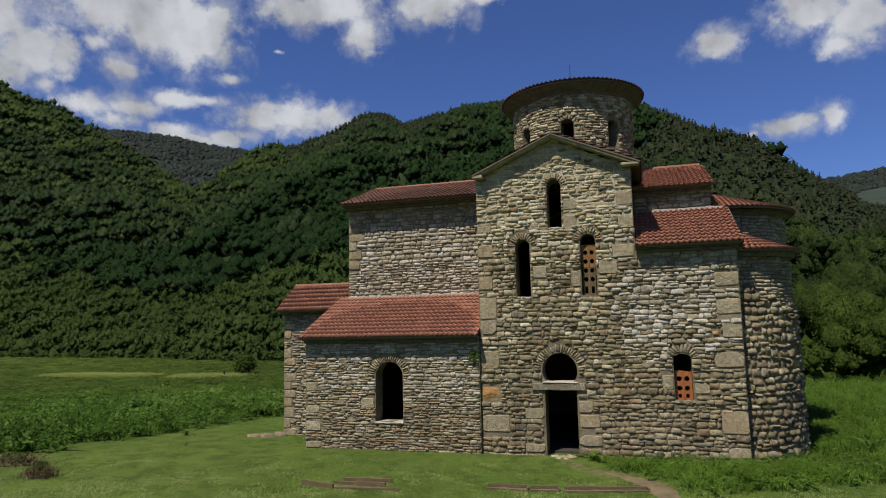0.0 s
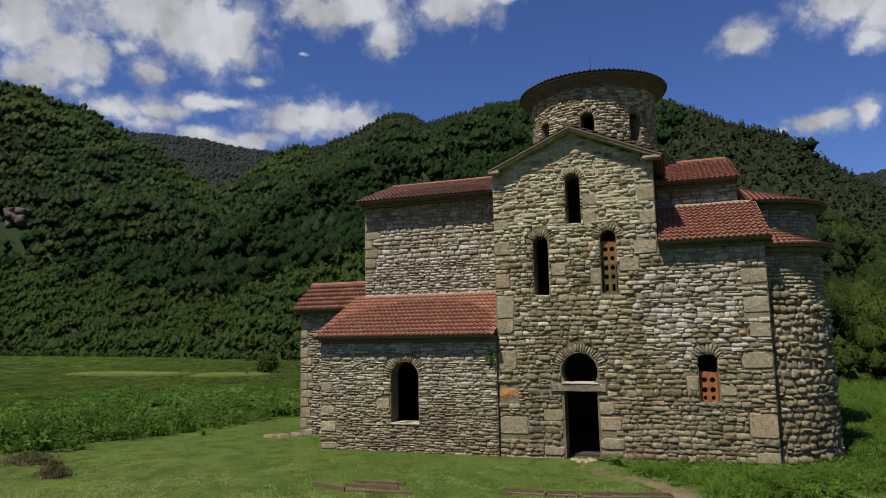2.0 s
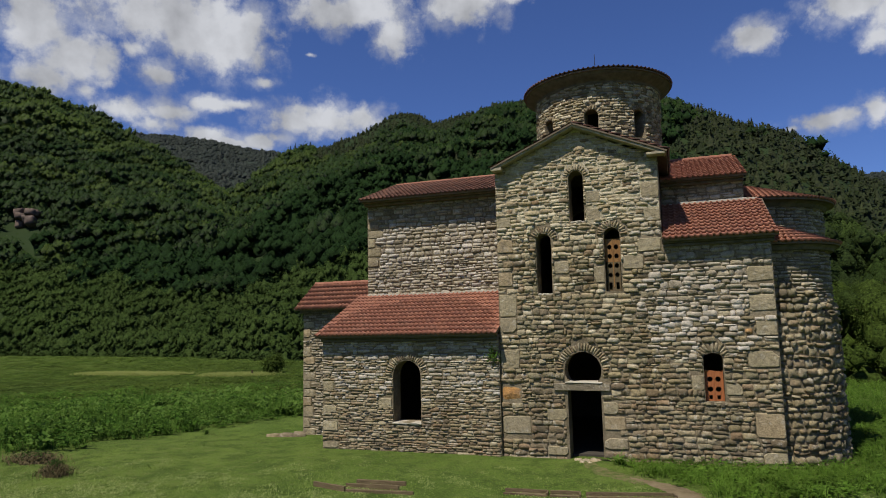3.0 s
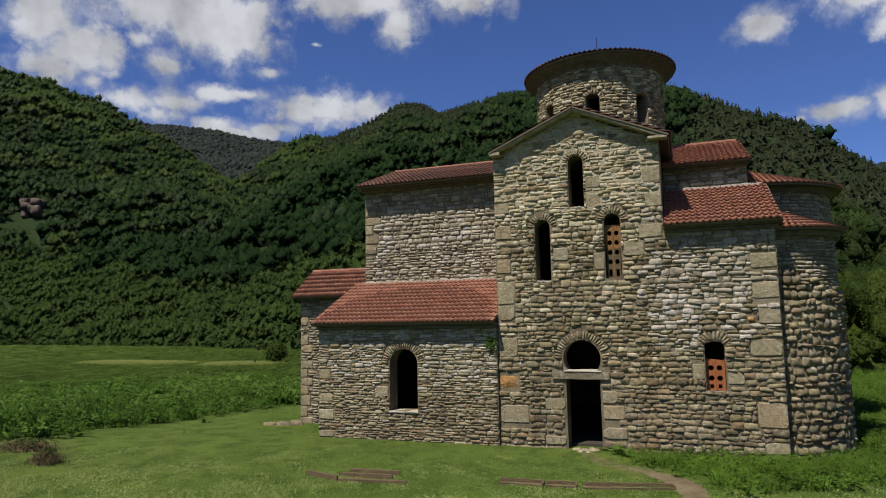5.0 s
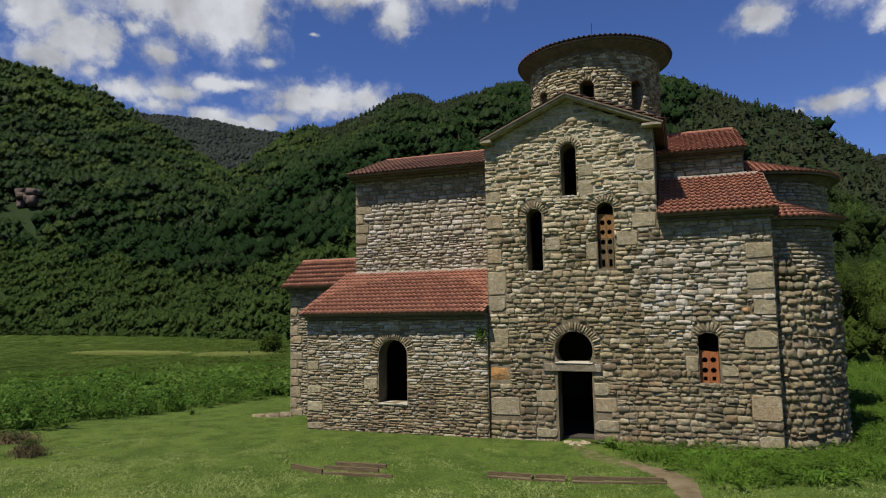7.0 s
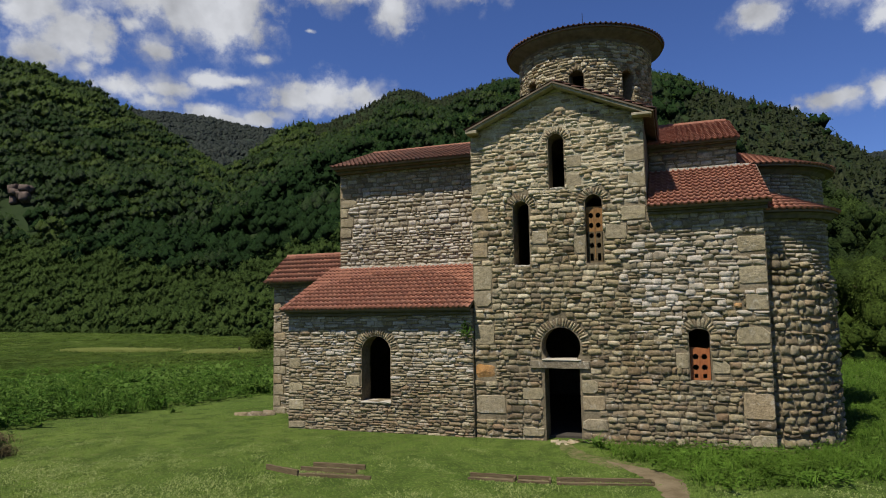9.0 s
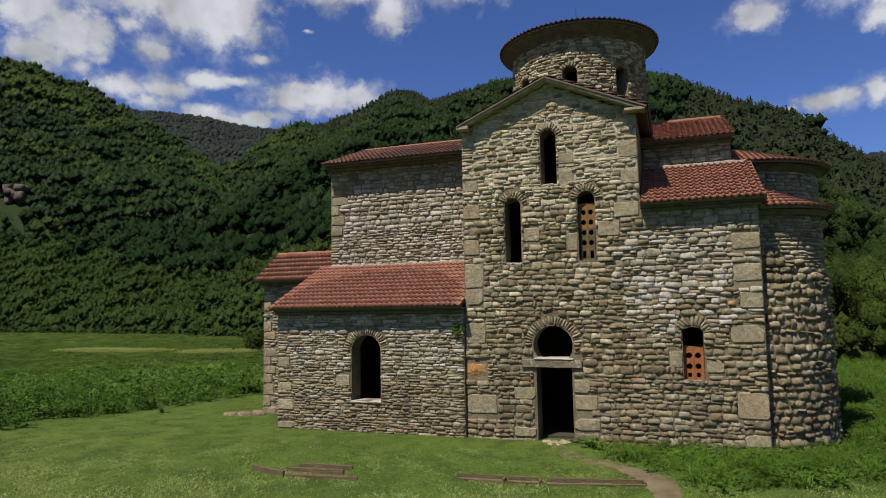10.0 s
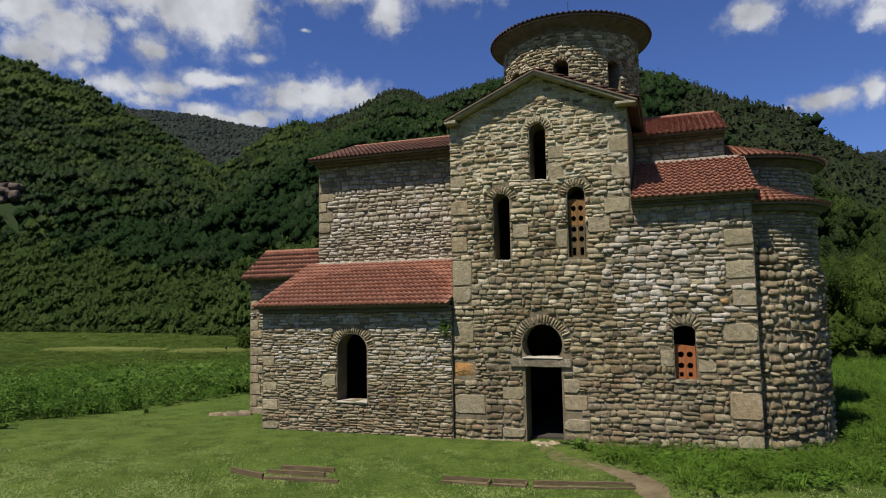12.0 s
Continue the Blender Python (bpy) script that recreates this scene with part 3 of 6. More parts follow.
annex_wall = part("wall", slab([(-9.54, -0.5), (-6.45, -0.5), (-6.45, 5.1), (-9.54, 5.1)], [], 3.2 + RECESS, 3.8), MORTAR, church)
east_wall = part("wall", slab([(5.36, 6.5), (8.1, 6.5), (8.1, 9.2), (5.36, 9.2)], [], 3.2 + RECESS, 3.8), MORTAR, church)
QUARTER = pose(0, 0, 0, 0, 0, 90)


def side_wall(x, y0, y1, z0, z1, gable=None, thick=0.6):
    """A wall that runs along y with its outer face at x, thick towards +x if thick is positive."""
    outline = [(y0, z0), (y1, z0), (y1, z1)] + ([gable] if gable else []) + [(y0, z1)]
    bm = slab(outline, [], 0, -thick)
    return part("wall", bm, MORTAR, church) if bm.transform(pose(x, 0, 0) @ QUARTER) is None else None


side_wall(0.0, 0.76, 12.9, 4.6, 9.42)
side_wall(5.34, 0.76, 12.9, 6.2, 9.42, thick=-0.6)
side_wall(-6.68, 0.56, 3.19, -0.4, 3.9)
side_wall(-6.45, 3.81, 9.7, -0.4, 9.4, (AXIS_Y, 10.7))
side_wall(-9.54, 3.81, 6.0, -0.5, 5.1, (4.5, 6.0))
side_wall(8.42, 0.76, 3.0, -0.4, 6.6, thick=-0.6)
side_wall(8.1, 3.81, 9.7, 3, 9.2, (AXIS_Y, 10.3), thick=-0.6)
part("wall", slab([(-9.54, -0.5), (8.4, -0.5), (8.4, 9.1), (-6.45, 9.1), (-6.45, 5), (-9.54, 5)], [], 9.7, 10.2), MORTAR, church)
part("wall", slab([(0, -0.4), (5.34, -0.4), (5.34, 9.42), (AXIS_X, 10.7), (0, 9.42)], [], 12.4, 12.9), MORTAR, church)

DRUM_X, DRUM_Y, DRUM_R = 2.95, 6.4, 2.56
drum_gaps = [(a - 6, a + 6, 11.45, 12.6) for a in (-135, -90, -45, 0, 45, 90, 135)]
drum_wall = part("wall", ring_wall(DRUM_X, DRUM_Y, 1.9, DRUM_R - RECESS, 9.6, 13.7, -180, 180, 72, drum_gaps), MORTAR, church, "round drum wall of coursed rubble")
APSE = (8.45, 2.35, 1.97)
apse_wall = part("wall", ring_wall(APSE[0], APSE[1], 1.45, APSE[2] - 0.1 - RECESS, -0.4, 6.55, -4, 180, 40), MORTAR, church, "rounded side apse wall of boulders")
part("facing_core", ring_wall(APSE[0], APSE[1], APSE[2] - 0.2, APSE[2] - 0.03, -0.4, 4.45, -4, 180, 40), MORTAR, church)
BIG_APSE = (8.2, 6.45, 2.85)
big_apse_wall = part("wall", ring_wall(BIG_APSE[0], BIG_APSE[1], 2.4, BIG_APSE[2] - RECESS, -0.4, 8.45, 0, 180, 40), MORTAR, church, "rounded main apse wall in grey stone")
part("floor", prism([(-9.3, 3.3, 0.07), (-9.3, 9.6, 0.07), (8.3, 9.6, 0.07), (8.3, 0.5, 0.07), (-6.5, 0.5, 0.07), (-6.5, 3.3, 0.07)], (0, 0, -0.3)), PLASTER, church)


# ---- pieces ----
def stone_variant(seed, square=False, cobble=False):
    """A rounded, lumpy stone in a unit square; its face towards -y, its back at y = 1."""
    rng = random.Random(seed)
    ring = []
    for sx, sz in ((-1, -1), (1, -1), (1, 1), (-1, 1)):
        cx, cz = ((rng.uniform(0.15, 0.32), rng.uniform(0.2, 0.4)) if rng.random() < 0.16 else (rng.uniform(0.02, 0.09), rng.uniform(0.04, 0.14))) if square else (rng.uniform(0.08, 0.26), rng.uniform(0.12, 0.32)) if cobble else (rng.uniform(0.02, 0.15), rng.uniform(0.05, 0.3))
        a = (sx * 0.5, sz * (0.5 - cz))
        b = (sx * (0.5 - cx), sz * 0.5)
        ring += [b, a] if sx * sz < 0 else [a, b]
    ring = ring[1:] + ring[:1]
    ring = sorted(ring, key=lambda p: math.atan2(p[1], p[0]))
    wild = 0.05 if square else 0.1
    ring = [(x * rng.uniform(1 - wild, 1.04), z * rng.uniform(1 - wild * 1.5, 1.06)) for x, z in ring]
    inner = (0.9, 0.96) if square else (0.6, 0.84) if cobble else (0.76, 0.95)
    verts = [(x, 1.0, z) for x, z in ring]
    verts += [(x * 0.985, rng.uniform(0.22, 0.5), z * 0.985) for x, z in ring]
    verts += [(x * rng.uniform(*inner), rng.uniform(-0.06, 0.06) if square else rng.uniform(-0.14, 0.16), z * rng.uniform(inner[0] - 0.08, inner[1])) for x, z in ring]
    verts.append((rng.uniform(-0.1, 0.1), rng.uniform(-0.3, -0.05) if cobble else rng.uniform(-0.16, 0.02), rng.uniform(-0.1, 0.1)))
    faces = []
    for k in range(8):
        n = (k + 1) % 8
        for lo in (0, 8):
            faces += [(lo + k, lo + n, lo + 8 + n), (lo + k, lo + 8 + n, lo + 8 + k)]
        faces.append((16 + k, 16 + n, 24))
    return np.array(verts, np.float32), np.array(faces, np.int32)


VARIANTS = [stone_variant(k, cobble=k % 4 == 1) for k in range(24)]
COBBLES = [stone_variant(k + 50, cobble=k % 6 > 0) for k in range(24)]
BLOCKS = [stone_variant(k, True) for k in range(24)]


def tile_shape():
    """A pantile: 1 wide, 1 long up the slope, z in metres."""
    xs = [-0.5, -0.41, -0.28, -0.15, -0.03, 0.12, 0.32, 0.52]
    zs = [0.0, 0.034, 0.05, 0.036, 0.004, -0.007, -0.008, 0.0]
    verts = [(x, 0.0, z * 0.85 + 0.052) for x, z in zip(xs, zs)] + [(x, 1.0, z * 0.85 + 0.004) for x, z in zip(xs, zs)]
    verts += [(x, 0.07, z * 0.85 - 0.004) for x, z in zip(xs, zs)]
    faces = []
    for k in range(7):
        faces += [(k, k + 1, k + 9), (k, k + 9, k + 8), (16 + k, 16 + k + 1, k + 1), (16 + k, k + 1, k)]
    return np.array(verts, np.float32), np.array(faces, np.int32)


TILE_SHAPE = tile_shape()
PIECE_MESHES = {}


def piece_mesh(name, shape, k, material):
    key = (name, k, material.name)
    if key not in PIECE_MESHES:
        me = array_mesh(name, shape[0], shape[1], material)
        me.polygons.foreach_set("use_smooth", [name != "block"] * len(me.polygons))
        PIECE_MESHES[key] = me
    return PIECE_MESHES[key]


REST = {"stone": "rubble", "block": "ashlar", "arch_stone": "arch_masonry", "tile": "tiling"}


def lay(name, parent, material, shapes, rows, focus, keep):
    """Pieces at poses: the ones nearest to focus are objects, the rest one joined mesh. rows: (variant, Matrix)."""
    rows = sorted(rows, key=lambda row: (row[1].translation - Vector(focus)).length)
    for k, m in rows[:keep]:
        ob = new(name, piece_mesh(name, shapes[k], k, material))
        ob.parent = parent
        ob.matrix_basis = m
    rest = rows[keep:]
    if rest:
        vs, fs, soft, base = [], [], [], 0
        for k, m in rest:
            m = np.array(m, np.float32)
            v, f = shapes[k]
            vs.append(v @ m[:3, :3].T + m[:3, 3])
            fs.append(f + base)
            soft += [name != "block"] * len(f)
            base += len(v)
        me = array_mesh(REST[name], np.concatenate(vs), np.concatenate(fs), material)
        me.polygons.foreach_set("use_smooth", soft[:len(me.polygons)])
        tagged(part(REST[name], me, None, parent), kind="stuff")


def shut(shapes):
    """A test of (u array, z) against openings and big blocks."""

    def test(u, z):
        hit = np.zeros(len(u), bool)
        for kind, u0, u1, z0, z1 in shapes:
            if kind == "block":
                if z0 <= z < z1:
                    hit |= (u > u0) & (u < u1)
            else:
                r, mid = (u1 - u0) / 2, (u0 + u1) / 2
                spring = z1 - r
                if z0 <= z < spring:
                    hit |= (u > u0 - 0.02) & (u < u1 + 0.02)
                elif spring <= z < z1 + kind:
                    hit |= np.hypot(u - mid, z - spring) < r + kind
        return hit

    return test


def pack(u0, u1, z0, top, closed, size, seed, wave=0.035, split=0.14):
    """Rubble brought to wavy courses: (u, z, width, height) of each stone."""
    rng, out, du = random.Random(seed), [], 0.03
    peak = max(top(u0 + (u1 - u0) * k / 60) for k in range(61))

    def swell(u, k):
        """How far the bed under course k strays from level."""
        return wave * noise.noise((u * 1.1, k * 0.9, seed)) * 2 + wave * 0.8 * noise.noise((u * 3.7, k * 1.7, seed + 9))

    z, k = z0, 0
    while z < peak:
        h = size((u0 + u1) / 2, z, rng)[1] * 0.5 + size(u0 + (u1 - u0) * rng.random(), z, rng)[1] * 0.5
        u = u0
        while u < u1 - 0.05:
            w = min(size(u, z, rng)[0], u1 - u)
            if u1 - u - w < 0.12:
                w = u1 - u
            lo, hi = z + swell(u + w / 2, k) * (k > 0), z + h + swell(u + w / 2, k + 1)
            hi = min(hi, top(u + w / 2))
            us = np.arange(u + du / 2, u + w, du)
            bad = closed(us, lo + 0.02) | closed(us, (lo + hi) / 2) | closed(us, hi - 0.02)
            if bad[:1].any():
                u += du
                continue
            if bad.any():
                w = max(int(np.argmax(bad)) * du, du)
            tall = hi - lo
            if tall > 0.035 and w > 0.05:
                mid = u + w / 2
                if tall > 0.13 and rng.random() < split:
                    cut = tall * rng.uniform(0.35, 0.65)
                    out.append((mid, lo + cut / 2, w, cut))
                    if w > 0.3 and rng.random() < 0.6:
                        side = w * rng.uniform(0.35, 0.65)
                        out.append((u + side / 2, (lo + cut + hi) / 2, side, tall - cut))
                        out.append((u + (side + w) / 2, (lo + cut + hi) / 2, w - side, tall - cut))
                    else:
                        out.append((mid, (lo + cut + hi) / 2, w, tall - cut))
                else:
                    out.append((mid, (lo + hi) / 2 + rng.uniform(-0.01, 0.01), w, tall + rng.uniform(-0.02, 0.015)))
            u += w
        z, k = z + h, k + 1
    return out


def flat_frame(y):
    return lambda u, z: Matrix.Translation((u, y, z))


def round_frame(cx, cy, r):
    return lambda u, z: Matrix.Translation((cx, cy, z)) @ Matrix.Rotation(u / r, 4, "Z") @ Matrix.Translation((0, -r, 0))


def stone_rows(placed, where, seed, proud=0.02, depth=0.15, gap=0.008, tilt=4.0):
    rng, rows = random.Random(seed), []
    for u, z, w, h in placed:
        out = rng.uniform(-proud, proud * 0.6) - 0.012
        turn = pose(0, out, 0, rng.uniform(-8, 8) if tilt > 1 else 0, rng.uniform(-tilt, tilt), rng.uniform(-5, 5) if tilt > 1 else 0)
        flip = -1 if rng.random() < 0.5 else 1
        size = Matrix.Diagonal((max(w - gap, 0.03), depth, max(h - gap, 0.025), 1))
        rows.append((rng.randrange(len(VARIANTS)), where(u, z) @ turn @ (Matrix.Rotation(math.pi, 4, "Y") if flip < 0 else Matrix()) @ size))
    return rows


def voussoirs(u0, u1, top, length, where, seed, count=None, rise=None):
    """Thin stones set on edge round an arch."""
    rng, r, rows = random.Random(seed), (u1 - u0) / 2, []
    rise = rise or r
    count = count or int(math.pi * (r + 0.1) / 0.085)
    for k in range(count):
        a = math.pi * (k + 0.5) / count
        l = length * rng.uniform(0.82, 1.08)
        mid = r + 0.02 + l / 2
        u, z = (u0 + u1) / 2 + mid * math.cos(a), top - rise + (mid - r + rise) * math.sin(a)
        wide = math.pi * (r + l * 0.55) / count - 0.012
        rows.append((rng.randrange(len(VARIANTS)), where(u, z) @ pose(0, rng.uniform(-0.025, 0.01), 0, 0, 90 - math.degrees(a) + rng.uniform(-3, 3), 0) @ Matrix.Diagonal((wide, 0.12, l, 1))))
    return rows


def quoins(u_edge, side, z0, z1, seed, wide=(0.32, 0.7), tall=(0.24, 0.46)):
    """Blocks up a corner: (u0, u1, z0, z1)."""
    rng, z, out, flip = random.Random(seed), z0, [], 0
    while z < z1 - 0.2:
        h = min(rng.uniform(*tall), z1 - z)
        w = rng.uniform(wide[0], sum(wide) / 2) if flip else rng.uniform(sum(wide) / 2, wide[1])
        flip = 1 - flip
        if rng.random() < 0.78:
            out.append((u_edge, u_edge + w, z, z + h) if side > 0 else (u_edge - w, u_edge, z, z + h))
        z += h
    return out


def as_blocks(blocks):
    return [((a + b) / 2, (c + d) / 2, b - a, d - c) for a, b, c, d in blocks]


# ---- stones of the front ----
def front_size(u, z, rng):
    k = rng.random()
    if k < 0.1:
        return rng.uniform(0.09, 0.2), rng.uniform(0.05, 0.11)
    if z > 7.2:
        return rng.uniform(0.2, 0.52), rng.uniform(0.08, 0.16)
    if u > 5.0 and z > 3.4:
        return rng.uniform(0.2, 0.5), rng.uniform(0.14, 0.23)
    if k > 0.84:
        return rng.uniform(0.28, 0.52), rng.uniform(0.17, 0.28)
    return rng.uniform(0.15, 0.42), rng.uniform(0.12, 0.22)


def front_top(u):
    if u > 5.34:
        return 6.68
    return 9.5 + (10.70 - 9.5) * (u / AXIS_X if u < AXIS_X else (5.34 - u) / (5.34 - AXIS_X))


big = [(7.55, 8.4, 2.86, 3.36), (7.62, 8.4, 0.82, 1.55), (7.7, 8.4, 5.42, 5.85), (7.7, 8.4, 4.53, 5.03), (7.78, 8.4, 0.12, 0.42), (7.83, 8.4, 3.8, 4.23),
       (0.02, 0.98, 0.72, 1.28), (0.02, 0.7, 1.78, 2.3), (0.02, 0.66, 2.84, 3.45), (0.02, 0.6, 4.02, 4.5), (0.02, 0.5, 5.55, 6.05), (0.02, 0.62, 4.55, 5.3), (0.02, 0.55, 6.7, 7.15), (0.02, 0.5, 7.55, 7.9),
       (3.3, 3.95, 0.95, 1.35), (3.28, 4.0, 0.35, 0.68), (1.5, 2.15, 1.2, 1.55), (1.48, 2.15, 0.12, 0.36), (3.3, 3.75, 1.42, 1.8), (4.12, 4.75, 5.95, 6.4), (3.05, 3.5, 8.2, 8.55), (3.05, 3.5, 7.62, 7.98),
       (4.8, 5.32, 8.25, 8.7), (4.85, 5.32, 7.45, 7.9), (4.6, 5.32, 6.5, 6.9), (3.2, 3.54, 5.55, 6.1), (6.9, 7.35, 2.05, 2.4), (5.95, 6.28, 2.2, 2.62), (1.92, 2.4, 5.9, 6.3)]
front_shut = shut([(0.30, 2.12, 3.29, -0.5, 3.36), (0.24, 2.50, 2.98, 7.60, 9.30), (0.26, 1.34, 1.84, 5.27, 7.27), (0.26, 3.56, 4.06, 5.27, 7.33), (0.02, 6.31, 6.86, 1.84, 3.44),
                   ("block", 6.24, 6.93, 3.2, 3.6), ("block", 7.5, 7.78, 3.84, 4.02), ("block", 1.74, 3.56, 2.11, 2.42), ("block", 5.34, 9, 6.66, 20)] + [("block", *b) for b in big])
AT_FRONT = flat_frame(0.0)
front_rows = stone_rows(pack(0.0, 8.4, -0.12, front_top, front_shut, front_size, 11), AT_FRONT, 12, 0.03, 0.15, -0.018)
front_arches = (voussoirs(2.11, 3.29, 3.36, 0.27, AT_FRONT, 21, 27) + voussoirs(2.50, 2.98, 9.30, 0.21, AT_FRONT, 22, 13)
                + voussoirs(1.34, 1.84, 7.27, 0.23, AT_FRONT, 23, 14) + voussoirs(3.56, 4.06, 7.33, 0.23, AT_FRONT, 24, 14) + voussoirs(6.31, 6.86, 3.30, 0.32, AT_FRONT, 25, 13, 0.16))
def front_kind(m):
    """Which stone of the front lies where: yellow in the gable, pale and grey in the eastern part; all grey above 5.95,
    the eave's shade painted in stone.
    """
    p = m.translation
    chance = 0.5 + 0.5 * math.sin(917.3 * p.x + 533.1 * p.z)
    if chance < min(1, max(0, (p.x - 4.4) / 1.3)) * min(1, max(0, (p.z - 3.0) / 1.6)):
        return "pale" if p.z < 5.95 and chance < 0.72 else "grey"
    if chance < 0.75 * min(1, max(0, (2.9 - p.z) / 1.2)) * min(1, max(0.35, (6.2 - p.x) / 1.5)):
        return "brown"
    return "warm" if chance < min(0.92, max(0.12, (p.z - 5.6) / 1.6)) else "plain"


for kind, material, focus, keep in (("plain", STONE, (2.7, 0, 2.5), 300), ("pale", STONE_PALE, (6.5, 0, 5), 120), ("warm", STONE_WARM, (2.7, 0, 8), 120), ("grey", STONE_GREY, (6.5, 0, 6), 40), ("brown", STONE_BROWN, (2.7, 0, 1.5), 150)):
    lay("stone", front_wall, material, VARIANTS, [r for r in front_rows if front_kind(r[1]) == kind], focus, keep)
ORANGE = stone_material("orange_sandstone", [(0.42, 0.20, 0.05)])
lay("stone", front_wall, ORANGE, COBBLES, stone_rows([(7.64, 3.93, 0.24, 0.17)], AT_FRONT, 14), (0, 0, 0), 1)
lay("block", front_wall, ORANGE, COBBLES, stone_rows(as_blocks(big[7:8]), AT_FRONT, 15, 0.012, 0.1, 0.01, 0.8), (0, 0, 0), 1)
lay("block", front_wall, QUOIN, BLOCKS, stone_rows(as_blocks(big[:7] + big[8:]), AT_FRONT, 13, 0.012, 0.12, -0.02, 0.8), (0, 0, 0), 300)
lay("arch_stone", front_wall, STONE_SLAB, VARIANTS, front_arches, (2.7, 0, 2), 300)


# ---- stones of the other walls ----
def slab_size(u, z, rng):
    if rng.random() < 0.1:
        return rng.uniform(0.15, 0.5), rng.uniform(0.11, 0.18)
    return rng.uniform(0.1, 0.55), rng.uniform(0.042, 0.11)


AT_PORCH = flat_frame(-0.12)
porch_big = [(-6.68, -6.05, 0.62, 1.0), (-6.68, -6.1, 1.25, 1.55), (-6.68, -6.02, 0.02, 0.25), (-4.45, -3.92, 1.45, 1.82), (-6.68, -6.2, 2.05, 2.4)]
porch_shut = shut([(0.3, -3.88, -2.84, 0.99, 3.11)] + [("block", *b) for b in porch_big])
porch_rows = stone_rows(pack(-6.68, -0.02, -0.12, lambda u: 3.78, porch_shut, slab_size, 31), AT_PORCH, 32, 0.016, 0.1, -0.004, 2.5)


def porch_kind(m):
    """Greyer, limewashed slabs high up, brown ones near the ground."""
    p = m.translation
    chance = 0.5 + 0.5 * math.sin(917.3 * p.x + 533.1 * p.z)
    if chance < min(0.7, max(0, (p.z - 1.6) / 1.6)):
        return "pale" if chance < 0.3 else "grey"
    return "brown" if chance > 1 - min(0.45, max(0, (1.6 - p.z) / 1.5)) else "plain"


for kind, material, keep in (("plain", STONE_SLAB, 200), ("grey", STONE_GREY, 120), ("pale", STONE_PALE, 80), ("brown", STONE_BROWN, 80)):
    lay("stone", porch_wall, material, VARIANTS, [r for r in porch_rows if porch_kind(r[1]) == kind], (-3, 0, 1.5), keep)
lay("arch_stone", porch_wall, STONE_SLAB, VARIANTS, voussoirs(-3.88, -2.84, 3.11, 0.27, AT_PORCH, 33, 25), (0, 0, 0), 99)
lay("block", porch_wall, QUOIN, BLOCKS, stone_rows(as_blocks(porch_big), AT_PORCH, 34, 0.01, 0.1, 0.02, 0.8), (0, 0, 0), 99)


def nave_size(u, z, rng):
    if rng.random() < 0.12:
        return rng.uniform(0.1, 0.18), rng.uniform(0.08, 0.13)
    if z < 6.9:
        return rng.uniform(0.2, 0.5), rng.uniform(0.085, 0.135)
    return rng.uniform(0.2, 0.5), rng.uniform(0.13, 0.22)


AT_NAVE = flat_frame(3.2)
nave_big = quoins(-6.45, 1, 5.6, 8.6, 5, (0.35, 0.75), (0.28, 0.5))
nave_rows = stone_rows(pack(-6.45, 0.0, 5.35, lambda u: 9.35, shut([("block", *b) for b in nave_big]), nave_size, 41), AT_NAVE, 42, 0.03, 0.14, 0.004)
def nave_pale(m):
    p = m.translation
    chance = 0.5 + 0.5 * math.sin(917.3 * p.x + 533.1 * p.z)
    # no pale stone above 8.6: the nave eave's shade is painted as grey
    return p.z < 8.6 and chance < (0.85 if p.z > 6.9 else 0.45)


lay("stone", nave_wall, STONE_PALE, VARIANTS, [r for r in nave_rows if nave_pale(r[1])], (-3, 3.2, 8), 150)
lay("stone", nave_wall, STONE_GREY, VARIANTS, [r for r in nave_rows if not nave_pale(r[1])], (-3, 3.2, 7), 150)
lay("block", nave_wall, QUOIN, BLOCKS, stone_rows(as_blocks(nave_big), AT_NAVE, 43, 0.012, 0.12, 0.02, 0.8), (0, 0, 0), 99)

AT_ANNEX = flat_frame(3.2)
annex_big = quoins(-9.54, 1, -0.2, 4.6, 8, (0.35, 0.62), (0.3, 0.48))
annex_rows = stone_rows(pack(-9.54, -6.5, -0.3, lambda u: 5.0, shut([("block", *b) for b in annex_big]), nave_size, 45), AT_ANNEX, 46, 0.03, 0.14, 0.004)
lay("stone", annex_wall, STONE_GREY, VARIANTS, annex_rows, (-9, 2.7, 2), 150)
lay("block", annex_wall, QUOIN, BLOCKS, stone_rows(as_blocks(annex_big), AT_ANNEX, 47, 0.012, 0.12, 0.02, 0.8), (0, 0, 0), 99)

AT_EAST = flat_frame(3.2)
east_rows = stone_rows(pack(5.36, 8.1, 8.2, lambda u: 9.17, shut([]), lambda u, z, rng: (rng.uniform(0.25, 0.55), rng.uniform(0.13, 0.22)), 48), AT_EAST, 49, 0.03)
# sunlit foot and eave shade put into the stone: pale below 8.72, grey above
lay("stone", east_wall, STONE_PALE, VARIANTS, [r for r in east_rows if r[1].translation.z < 8.72], (6, 3.2, 8), 300)
lay("stone", east_wall, STONE_GREY, VARIANTS, [r for r in east_rows if r[1].translation.z >= 8.72], (6, 3.2, 8), 300)


def course_size(u, z, rng):
    return rng.uniform(0.2, 0.46), rng.uniform(0.1, 0.15)


def boulder_size(u, z, rng):
    if rng.random() < 0.2:
        return rng.uniform(0.1, 0.18), rng.uniform(0.12, 0.2)
    return rng.uniform(0.18, 0.36), rng.uniform(0.16, 0.29)


